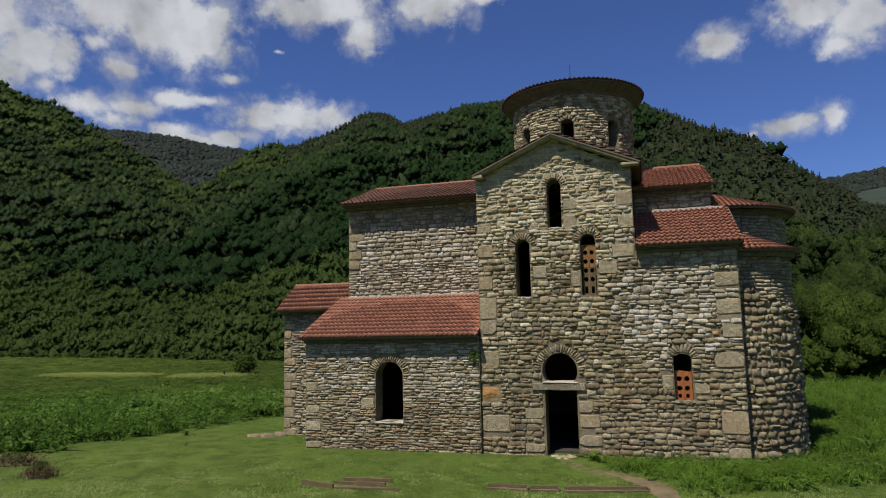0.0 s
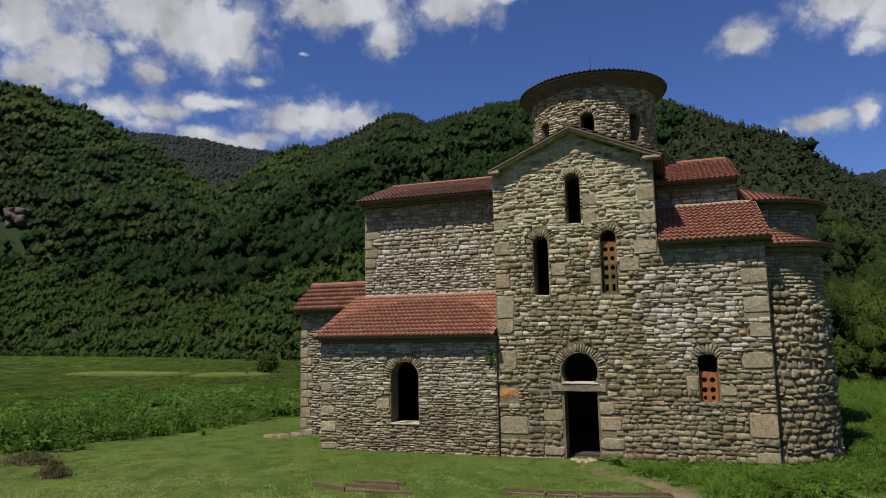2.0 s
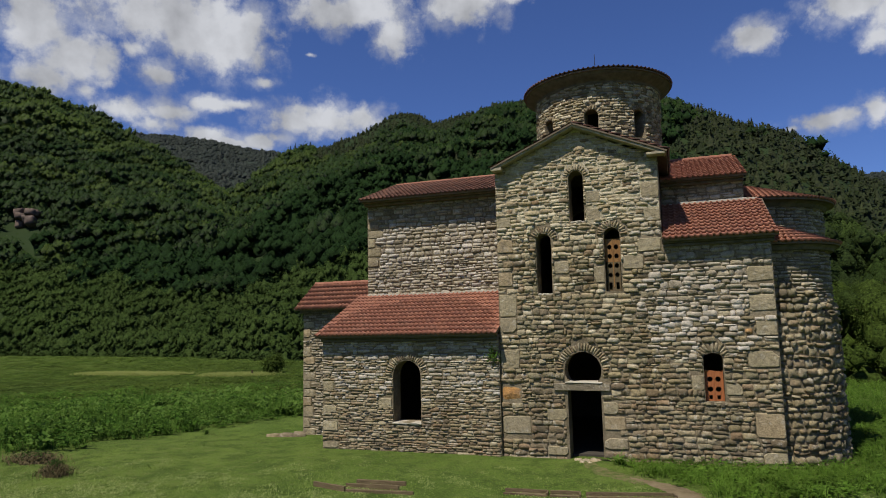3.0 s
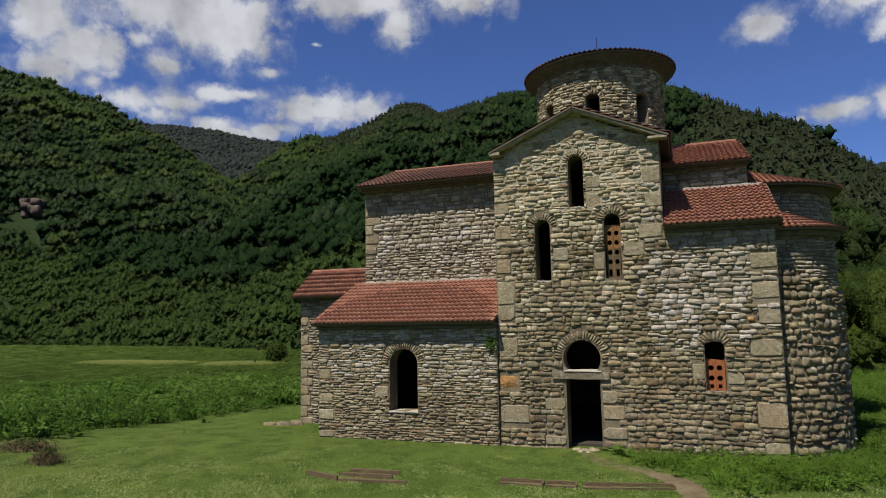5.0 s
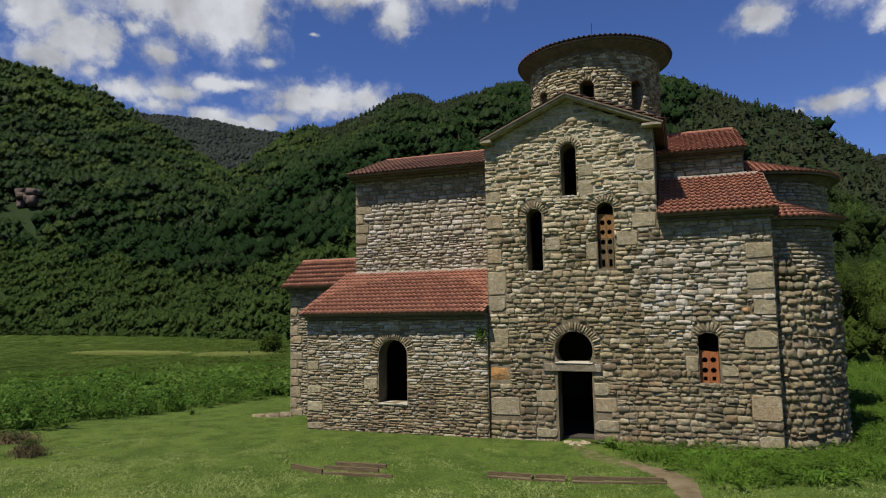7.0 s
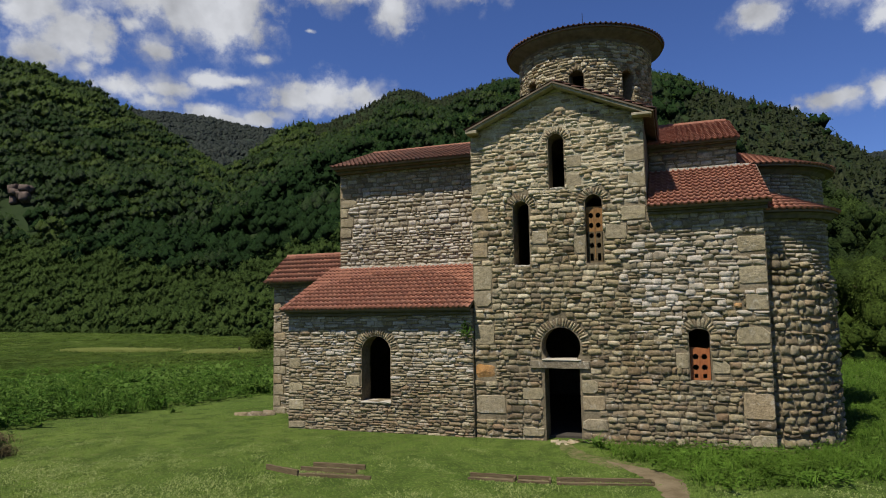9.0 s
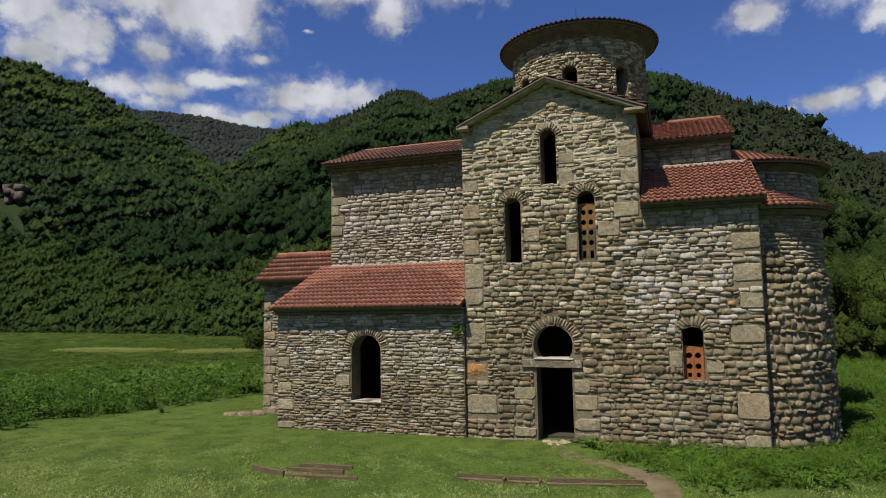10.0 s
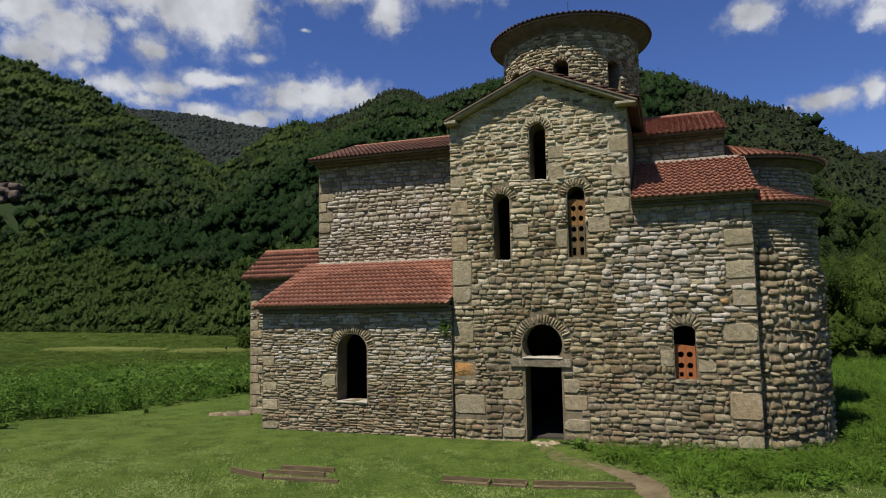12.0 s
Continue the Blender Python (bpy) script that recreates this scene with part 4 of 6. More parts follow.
AT_DRUM = round_frame(DRUM_X, DRUM_Y, DRUM_R)
half = DRUM_R * math.pi
drum_shut = shut([(0.2, DRUM_R * radians(a - 6), DRUM_R * radians(a + 6), 11.4, 12.58) for a in (-135, -90, -45, 0, 45, 90, 135)])
drum_rows = stone_rows(pack(-half, half, 10.3, lambda u: 13.66, drum_shut, course_size, 51), AT_DRUM, 52, 0.022, 0.14, -0.014)
lay("stone", drum_wall, STONE_WARM, VARIANTS, drum_rows[::2], (DRUM_X, DRUM_Y - 3, 12), 150)
lay("stone", drum_wall, STONE, VARIANTS, drum_rows[1::2], (DRUM_X, DRUM_Y - 3, 12), 150)
for a in (-135, -90, -45, 0, 45, 90, 135):
    lay("arch_stone", drum_wall, STONE_SLAB, VARIANTS, voussoirs(DRUM_R * radians(a - 6), DRUM_R * radians(a + 6), 12.58, 0.19, AT_DRUM, 60 + a, 11), (0, 0, 0), 99)

AT_APSE = round_frame(APSE[0], APSE[1], APSE[2])


def skin_top(u):
    """The ragged upper edge of the boulder facing."""
    return 5.45 - 0.42 * min(max(u - 0.1, 0), 2.0) + 0.16 * math.sin(7.1 * u) + 0.1 * math.sin(17 * u)


apse_start, apse_end = APSE[2] * radians(-4), APSE[2] * math.pi
apse_rows = stone_rows(pack(apse_start, apse_end, -0.12, skin_top, shut([]), boulder_size, 71, 0.06, 0.06), AT_APSE, 72, 0.045, 0.22, 0.006, 9.0)
lay("stone", apse_wall, STONE, COBBLES, apse_rows, (9.2, 0.5, 2), 300)
AT_UPPER = round_frame(APSE[0], APSE[1], APSE[2] - 0.1)
upper = [row for row in pack(apse_start, apse_end, 4.4, lambda u: 6.5, shut([]), course_size, 73) if row[1] > skin_top(row[0]) - 0.12]
lay("stone", apse_wall, STONE_GREY, VARIANTS, stone_rows(upper, AT_UPPER, 74, 0.015, 0.16, 0.012), (9.2, 0.5, 5.5), 150)
AT_BIG = round_frame(*BIG_APSE)
big_rows = stone_rows(pack(0, BIG_APSE[2] * math.pi, 6.4, lambda u: 8.4, shut([]), course_size, 75), AT_BIG, 76, 0.03)
lay("stone", big_apse_wall, STONE_GREY, VARIANTS, big_rows, (10, 3.5, 8), 120)


# ---- roofs ----
def roof_plane(p0, p1, p2, p3, label="", keep=0, thick=0.07, tile=TILE):
    """A tiled roof slope: eave p0-p1, top p3-p2."""
    p0, p1, p2, p3 = map(Vector, (p0, p1, p2, p3))
    ex, n = (p1 - p0).normalized(), (p1 - p0).cross(p3 - p0).normalized()
    if n.z < 0:
        n = -n
    ey = n.cross(ex)
    roof = part("roof", prism([p0, p1, p2, p3], -n * thick), WOOD_DARK, church, label)
    wide, deep = (p1 - p0).length, (p3 - p0).dot(ey)
    nx, ny = max(1, round(wide / 0.18)), max(1, round(deep / 0.33))
    sx, sy = wide / nx, deep / ny
    lean0, lean1 = (p3 - p0).dot(ex) / deep, (p2 - p1).dot(ex) / deep
    turn = Matrix((ex, ey, n)).transposed().to_4x4()
    rng, rows = random.Random(nx * 31 + ny), []
    for i in range(nx):
        for j in range(ny):
            x, y = (i + 0.5) * sx, j * sy
            if not lean0 * (y + sy * 0.6) <= x <= wide + lean1 * (y + sy * 0.6):
                continue
            at = p0 + ex * (x + rng.uniform(-0.006, 0.006)) + ey * (y - 0.05 + rng.uniform(-0.01, 0.01)) + n * (0.004 + rng.uniform(0, 0.008))
            rows.append((0, Matrix.Translation(at) @ turn @ pose(0, 0, 0, 0, rng.uniform(-1.2, 1.2), rng.uniform(-0.8, 0.8)) @ Matrix.Diagonal((sx, sy + 0.06, 1, 1))))
    lay("tile", roof, tile, [TILE_SHAPE], rows, (p0 + p1) / 2, keep)
    return roof


def cone_roof(cx, cy, rim, z_rim, z_top, a0, a1, keep, label, inner=0.15, tile=TILE):
    deep = math.hypot(rim, z_top - z_rim)
    roof = part("roof", lathe(cx, cy, [(0.0, z_top), (rim, z_rim), (rim, z_rim - 0.06), (0.0, z_rim - 0.08)], a0, a1, max(12, int(abs(a1 - a0) / 5))), WOOD_DARK, church, label)
    pitch, rng, rows, s = math.degrees(math.atan2(z_top - z_rim, rim)), random.Random(int(rim * 100)), [], -0.05
    while s < deep * (1 - inner):
        r = rim * (1 - s / deep)
        count = max(3, round(radians(abs(a1 - a0)) * r / 0.19))
        step = (a1 - a0) / count
        for k in range(count):
            a = a0 + (k + 0.5) * step
            at = Matrix.Translation((cx, cy, z_rim + (z_top - z_rim) * s / deep + 0.006)) @ Matrix.Rotation(radians(a), 4, "Z") @ Matrix.Translation((0, -r, 0))
            rows.append((0, at @ pose(0, 0, 0, pitch, 0, rng.uniform(-1, 1)) @ Matrix.Diagonal((radians(abs(step)) * r * 1.02, 0.4, 1, 1))))
        s += 0.345
    lay("tile", roof, tile, [TILE_SHAPE], rows, (cx, cy - rim, z_rim), keep)
    return roof


roof_plane((-6.8, -0.48, 4.0), (0.0, -0.48, 4.0), (0.0, 3.2, 5.6), (-6.8, 3.2, 5.6), "red tiled lean-to roof over the low side wall", 300)
roof_plane((-6.55, 2.6, 9.54), (0.12, 2.6, 9.54), (0.12, AXIS_Y, 10.93), (-6.55, AXIS_Y, 10.93), "darkened red tiled nave roof", 150, tile=TILE_DARK)
roof_plane((-9.74, 2.8, 5.12), (-6.47, 2.8, 5.12), (-6.47, 4.5, 6.28), (-9.74, 4.5, 6.28), "red tiled annex roof", 120)
roof_plane((5.36, -0.35, 6.79), (8.6, -0.35, 6.79), (8.65, 3.05, 8.42), (5.36, 3.05, 8.42), "red tiled lean-to roof beside the gable", 200)
roof_plane((5.36, 2.78, 9.3), (8.2, 2.78, 9.3), (8.17, AXIS_Y, 10.8), (5.36, AXIS_Y, 10.8), "red tiled east roof", 150)
roof_plane((0.12, 10.3, 9.5), (-6.55, 10.3, 9.5), (-6.55, AXIS_Y, 10.93), (0.12, AXIS_Y, 10.93))
roof_plane((8.2, 10.2, 9.2), (5.3, 10.2, 9.2), (5.3, AXIS_Y, 10.8), (8.17, AXIS_Y, 10.8))
roof_plane((-6.47, 6.3, 5.0), (-9.74, 6.3, 5.0), (-9.74, 4.5, 6.28), (-6.47, 4.5, 6.28))
roof_plane((-0.05, 13.1, 9.6), (-0.05, -0.38, 9.6), (AXIS_X, -0.38, 10.84), (AXIS_X, 13.1, 10.84), "dark red tiled gable roof of the cross arm", 0, 0.05, TILE_DARK)
roof_plane((5.66, -0.38, 9.6), (5.66, 13.1, 9.6), (AXIS_X, 13.1, 10.84), (AXIS_X, -0.38, 10.84), "dark red tiled gable roof of the cross arm", 40, 0.05, TILE_DARK)
cone_roof(DRUM_X, DRUM_Y, 3.05, 14.05, 14.8, -180, 180, 80, "shallow dark-tiled cone roof of the drum", tile=TILE_DARK)
cone_roof(APSE[0], APSE[1], 2.2, 6.56, 7.45, -6, 180, 80, "half-round tiled roof of the side apse")
cone_roof(BIG_APSE[0], BIG_APSE[1], 3.25, 8.46, 9.55, 0, 180, 120, "half-round tiled roof of the main apse")
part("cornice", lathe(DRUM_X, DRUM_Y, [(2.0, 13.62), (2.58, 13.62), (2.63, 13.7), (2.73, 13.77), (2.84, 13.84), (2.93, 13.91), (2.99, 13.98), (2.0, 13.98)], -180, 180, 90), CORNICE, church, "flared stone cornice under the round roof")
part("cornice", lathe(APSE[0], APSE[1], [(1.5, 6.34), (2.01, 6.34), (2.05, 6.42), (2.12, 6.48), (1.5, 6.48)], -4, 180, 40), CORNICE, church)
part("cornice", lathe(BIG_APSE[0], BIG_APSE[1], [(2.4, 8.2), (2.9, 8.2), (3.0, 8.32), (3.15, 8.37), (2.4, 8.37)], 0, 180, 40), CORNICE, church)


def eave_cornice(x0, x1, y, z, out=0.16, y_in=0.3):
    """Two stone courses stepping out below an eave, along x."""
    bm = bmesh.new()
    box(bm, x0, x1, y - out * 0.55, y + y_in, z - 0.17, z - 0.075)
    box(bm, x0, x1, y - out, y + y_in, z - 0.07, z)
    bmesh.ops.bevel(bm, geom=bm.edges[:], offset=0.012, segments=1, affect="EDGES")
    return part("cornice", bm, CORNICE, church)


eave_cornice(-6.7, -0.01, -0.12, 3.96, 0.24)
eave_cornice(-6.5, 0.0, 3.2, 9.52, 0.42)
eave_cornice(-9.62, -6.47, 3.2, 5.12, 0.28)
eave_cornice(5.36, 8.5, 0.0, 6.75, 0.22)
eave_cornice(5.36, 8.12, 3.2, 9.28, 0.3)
for x0, x1 in ((-0.02, AXIS_X), (5.58, AXIS_X)):
    rake = prism([(x0, -0.34, 9.48), (x1, -0.34, 10.71), (x1, -0.34, 10.80), (x0, -0.34, 9.57)], (0, 0.4, 0))
    bmesh.ops.bevel(rake, geom=rake.edges[:], offset=0.012, segments=1, affect="EDGES")
    part("cornice", rake, CORNICE_PALE, church, "pale stone cornice along the gable")
    ret = bmesh.new()
    box(ret, x0 - 0.03 if x0 < 1 else x0 - 0.55, x0 + 0.34 if x0 < 1 else x0 + 0.03, -0.36, -0.005, 9.5 - 0.02 * (x0 < 1), 9.585)
    bmesh.ops.bevel(ret, geom=ret.edges[:], offset=0.015, segments=1, affect="EDGES")
    part("cornice_end", ret, CORNICE_PALE, church, "pale weathered end block of the gable cornice")
for x0, x1, y, z in ((-6.46, -0.01, 3.12, 5.6), (5.95, 8.5, 3.02, 8.44)):
    n = int((x1 - x0) / 0.3)
    rng = random.Random(n)
    for k in range(n):
        bm = bmesh.new()
        a = x0 + (x1 - x0) * k / n
        box(bm, a, a + (x1 - x0) / n - 0.004, y - rng.uniform(0.03, 0.07), y + 0.1, z - 0.05, z + rng.uniform(0.02, 0.05))
        bmesh.ops.bevel(bm, geom=bm.edges[:], offset=0.012, segments=1, affect="EDGES")
        part("mortar_fillet", bm, PALE, church, "pale mortar strip sealing the roof to the wall")
for x0, x1, y, z in ((5.6, 8.1, AXIS_Y, 10.84), (-9.7, -6.5, 4.5, 6.32), (-6.5, 0.0, AXIS_Y, 10.97)):
    n = int((x1 - x0) / 0.4)
    for k in range(n):
        bm = bmesh.new()
        bmesh.ops.create_cone(bm, cap_ends=True, segments=10, radius1=0.1, radius2=0.085, depth=(x1 - x0) / n, matrix=pose(x0 + (x1 - x0) * (k + 0.5) / n, y, z - 0.03, 0, 90, 0))
        part("ridge_tile", bm, TILE, church)


# ---- openings ----
def stone_beam(name, x0, x1, y0, y1, z0, z1, material, label, seed=1):
    bm = bmesh.new()
    box(bm, x0, x1, y0, y1, z0, z1)
    bmesh.ops.subdivide_edges(bm, edges=[e for e in bm.edges if abs(e.verts[0].co.x - e.verts[1].co.x) > 0.2], cuts=8)
    rng = random.Random(seed)
    for v in bm.verts:
        v.co += Vector((0, rng.uniform(-0.008, 0.008), rng.uniform(-0.008, 0.008)))
    bmesh.ops.bevel(bm, geom=[e for e in bm.edges if e.calc_face_angle(0) > 0.8], offset=0.015, segments=1, affect="EDGES")
    return part(name, bm, material, church, label)


stone_beam("lintel", 1.76, 3.54, -0.06, 0.5, 2.13, 2.36, STONE_GREY, "long sandstone lintel over the doorway")
stone_beam("lintel_ledge", 2.12, 3.3, -0.085, 0.5, 2.362, 2.41, PALE, "pale mortar ledge on the lintel", 2)
stone_beam("sill", -3.9, -2.82, -0.17, 0.4, 0.93, 0.992, PALE, "pale stone window sill", 3)
stone_beam("sill", 6.3, 6.9, -0.03, 0.4, 1.76, 1.84, QUOIN, "grey stone sill", 4)
stone_beam("sill", 2.52, 2.98, -0.01, 0.6, 7.55, 7.605, PALE, "pale stone sill", 5)
stone_beam("sill", 1.36, 1.84, -0.01, 0.6, 5.22, 5.275, PALE, "pale stone sill", 6)


def circle(cx, cz, r, n=14, stretch=1.0):
    return [(cx + r * math.cos(2 * math.pi * k / n), cz + stretch * r * math.sin(2 * math.pi * k / n)) for k in range(n)]


def lattice(x0, x1, z0, z1, holes, y, material, label, slant=0.0):
    window = thing("window_lattice", label, "window screen")
    top = [(x1, z1 - slant), (x0, z1)]
    part("panel", slab([(x0, z0), (x1, z0), *top], holes, y, y + 0.035), material, window)
    for a, b in ((x0 - 0.03, x0), (x1, x1 + 0.03)):
        bm = bmesh.new()
        box(bm, a, b, y - 0.012, y + 0.05, z0, z1 - slant * 0.5)
        part("frame_post", bm, material, window)
    bm = bmesh.new()
    box(bm, (x0 + x1) / 2 - 0.012, (x0 + x1) / 2 + 0.012, y - 0.014, y - 0.002, z0, z1 - slant)
    part("centre_strip", bm, material, window)
    return window


screen = lattice(3.60, 4.02, 6.22, 6.98, [circle(x, z, 0.07, 14, 1.15) for x in (3.705, 3.915) for z in (6.71, 6.41)], 0.22, WOOD_HONEY, "honey-coloured wooden window screen pierced with round holes")
part("lower_panel", slab([(3.60, 5.28), (4.02, 5.28), (4.02, 6.215), (3.60, 6.215)], [circle(x, z, 0.07, 14, 1.15) for x in (3.705, 3.915) for z in (6.1, 5.8)] + [[(x - 0.05, 5.33), (x + 0.05, 5.33), (x + 0.05, 5.56), (x - 0.05, 5.56)] for x in (3.7, 3.92)], 0.222, 0.255), BOARD, screen, "grey weathered lower panel")
bm = bmesh.new()
box(bm, 3.795, 3.825, 0.205, 0.219, 5.4, 6.98)
part("mullion", bm, WOOD_HONEY, screen)
lattice(6.35, 6.82, 1.85, 2.78, [circle(x, z, 0.08) for x in (6.47, 6.7) for z in (2.5, 2.2)] + [[(x - 0.05, 1.9), (x + 0.05, 1.9), (x + 0.05, 2.02), (x - 0.05, 2.02)] for x in (6.47, 6.7)], 0.25, WOOD_ORANGE, "orange wooden window screen pierced with round holes", 0.06)
for k, (x, y, s) in enumerate(((2.45, -0.12, 0.16), (2.72, -0.18, 0.2), (3.02, -0.1, 0.24), (2.6, -0.36, 0.12), (2.85, -0.42, 0.1), (2.95, -0.05, 0.2))):
    v, f = VARIANTS[k]
    me = array_mesh("step_stone", v * np.array((s * 1.8, s, s * 1.2)), f, QUOIN)
    ob = tagged(new("step_stone", me), "pale broken stone lying at the doorway", "stone", "stones at the doorway")
    ob.matrix_basis = pose(x, y, 0.03, -80, 0, 30 * k)

mast = thing("lightning_rod", "thin dark iron rod standing on the round roof", "lightning rod", (DRUM_X, DRUM_Y, 14.75))
bm = bmesh.new()
bmesh.ops.create_cone(bm, cap_ends=True, segments=8, radius1=0.022, radius2=0.01, depth=1.2, matrix=pose(0, 0, 0.55))
part("rod", bm, IRON, mast)
bm = bmesh.new()
bmesh.ops.create_cone(bm, cap_ends=True, segments=10, radius1=0.09, radius2=0.05, depth=0.16, matrix=pose(0, 0, 0.02))
part("base", bm, IRON, mast)


# ---- plants: shapes ----
def leaf_quads(centres, outward, size, rng, droop=0.22):
    """A small bent leaf clump (two triangles) at each centre."""
    n = len(centres)
    axis = outward + rng.normal(0, 0.25, (n, 3))
    axis /= np.linalg.norm(axis, axis=1)[:, None] + 1e-9
    side = np.cross(axis, rng.normal(0, 1, (n, 3)))
    side /= np.linalg.norm(side, axis=1)[:, None] + 1e-9
    other = np.cross(axis, side)
    s = size * rng.uniform(0.6, 1.3, (n, 1))
    verts = np.stack([centres - side * s, centres - other * s * 0.7 + axis * s * 0.2, centres + side * s, centres + other * s * 0.7 - axis * s * droop], 1).reshape(-1, 3)
    base = np.arange(n)[:, None] * 4
    faces = np.concatenate([base + [0, 1, 2], base + [0, 2, 3]], 0)
    return verts, faces


def ball(subdivisions=1):
    bm = bmesh.new()
    bmesh.ops.create_icosphere(bm, subdivisions=subdivisions, radius=1)
    v = np.array([q.co for q in bm.verts])
    f = np.array([[q.index for q in p.verts] for p in bm.faces])
    bm.free()
    return v, f


BALL = ball(1)


def broadleaf(seed, leaves=120, lobes=4, size=0.122, core=0.8, deep=0.82):
    """A crown about 2 wide and 2 high, its foot at z = 0: leafy masses round a few limbs."""
    rng = np.random.default_rng(seed)
    turn = np.arange(lobes) * 6.283 / lobes + rng.uniform(0, 6.28)
    reach = rng.uniform(0.25, 0.52, lobes)
    mid = np.stack([np.cos(turn) * reach, np.sin(turn) * reach, rng.uniform(0.55, 1.2, lobes)], -1)
    mid[0] = [0, 0, 1.25]
    rad = rng.uniform(0.45, 0.7, lobes) * (0.72 if lobes > 8 else 1)
    vs, fs, base = [], [], 0
    for c, r in zip(mid, rad):
        v = BALL[0] * rng.uniform(0.8, 1.05, (len(BALL[0]), 1)) * r * core + c
        vs.append(v), fs.append(BALL[1] + base)
        base += len(v)
    pick = rng.integers(0, lobes, leaves)
    way = rng.normal(0, 1, (leaves, 3))
    way[:, 2] = way[:, 2] * 0.9 + 0.25 if deep < 0.7 else np.abs(way[:, 2]) * 0.95 - 0.2
    way /= np.linalg.norm(way, axis=1)[:, None]
    v, f = leaf_quads(mid[pick] + way * rad[pick][:, None] * rng.uniform(deep, 1.1, (leaves, 1)), way * 0.7 + [0, 0, 0.55], size, rng)
    vs.append(v), fs.append(f + base)
    return np.concatenate(vs), np.concatenate(fs)


OCTA = (np.array([[1, 0, 0], [-1, 0, 0], [0, 1, 0], [0, -1, 0], [0, 0, 1], [0, 0, -1]], float), np.array([[0, 2, 4], [2, 1, 4], [1, 3, 4], [3, 0, 4], [2, 0, 5], [1, 2, 5], [3, 1, 5], [0, 3, 5]]))


def grove(seed, leaves=195, crowns=10, size=0.082, heart=0.9):
    """Several small crowns grown together, about 2 wide: leaf clumps round dense hearts over a low mass."""
    rng = np.random.default_rng(seed)
    turn = np.arange(crowns) * 2.4 + rng.uniform(0, 6.28)
    reach = 0.92 * np.sqrt((np.arange(crowns) + 0.3) / crowns)
    rad = rng.uniform(0.8, 1.4, crowns) / math.sqrt(crowns)
    mid = np.stack([np.cos(turn) * reach, np.sin(turn) * reach, 1.2 - 0.4 * reach + rng.uniform(-0.2, 0.2, crowns)], -1)
    vs, fs, base = [BALL[0] * [0.72, 0.72, 0.75] + [0, 0, 0.15]], [BALL[1]], len(BALL[0])
    for c, r in zip(mid, rad):
        v = OCTA[0] * rng.uniform(0.75, 1.0, (6, 1)) * [r * heart, r * heart, r * 1.25 * heart] + c
        vs.append(v), fs.append(OCTA[1] + base)
        base += 6
    pick = rng.integers(0, crowns, leaves)
    way = rng.normal(0, 1, (leaves, 3))
    way[:, 2] = np.abs(way[:, 2]) - 0.35
    way /= np.linalg.norm(way, axis=1)[:, None]
    tall = rng.uniform(1.0, 1.45, crowns)[pick][:, None]
    out = way * rad[pick][:, None] * rng.uniform(0.6, 1.15, (leaves, 1)) * np.concatenate([np.ones((leaves, 2)), tall], 1)
    v, f = leaf_quads(mid[pick] + out, way * 0.7 + [0, 0, 0.6] + rng.normal(0, 0.35, (leaves, 3)), size * rng.uniform(0.6, 1.3, (leaves, 1)), rng)
    vs.append(v), fs.append(f + base)
    return np.concatenate(vs), np.concatenate(fs)


def far_crown(seed):
    """A crown seen from very far: a heart and five leaf clumps."""
    rng = np.random.default_rng(seed)
    way = rng.normal(0, 1, (5, 3))
    way[:, 2] = np.abs(way[:, 2])
    v, f = leaf_quads(way * 0.35 + [0, 0, 0.8], way, 0.35, rng)
    return np.concatenate([OCTA[0] * rng.uniform(0.7, 1.0, (6, 1)) + [0, 0, 0.6], v]), np.concatenate([OCTA[1], f + 6])


def spire(rng, leaves, tall, wide):
    """One conifer of drooping sprays round a slim core, its foot at the origin."""
    h = rng.uniform(0, 1, leaves) ** 1.1
    a = rng.uniform(0, 6.283, leaves)
    r = (1 - h) ** 0.7 * rng.uniform(0.5, 1.0, leaves) * wide
    mid = np.stack([r * np.cos(a), r * np.sin(a), (0.1 + 0.86 * h) * tall], -1)
    way = np.stack([np.cos(a), np.sin(a), np.full(leaves, 0.9)], -1) + rng.normal(0, 0.4, (leaves, 3))
    v, f = leaf_quads(mid, way, (0.3 - 0.14 * h[:, None]) * wide + 0.03, rng, 0.6)
    n = 5
    core = np.array([[0.5 * wide * np.cos(k), 0.5 * wide * np.sin(k), 0] for k in np.arange(n) * 6.283 / n] + [[0, 0, tall * 0.95]])
    f0 = np.array([[k, (k + 1) % n, n] for k in range(n)])
    return np.concatenate([core, v]), np.concatenate([f0, f + len(core)])


def conifer(seed, leaves=62):
    """A single spire 1 in radius at its foot and 4 high."""
    return spire(np.random.default_rng(seed), leaves, 4.0, 1.0)


def conifer_clump(seed):
    """Four conifers of different height standing together, about 3 across and 3 high."""
    rng = np.random.default_rng(seed)
    vs, fs, base = [], [], 0
    for k in range(4):
        v, f = spire(rng, 15, rng.uniform(1.7, 3.0), rng.uniform(0.6, 0.9))
        v = v + [1.05 * np.cos(k * 1.57 + seed) * rng.uniform(0.6, 1.2), 1.05 * np.sin(k * 1.57 + seed) * rng.uniform(0.6, 1.2), rng.uniform(-0.3, 0.1)]
        vs.append(v), fs.append(f + base)
        base += len(v)
    return np.concatenate(vs), np.concatenate(fs)


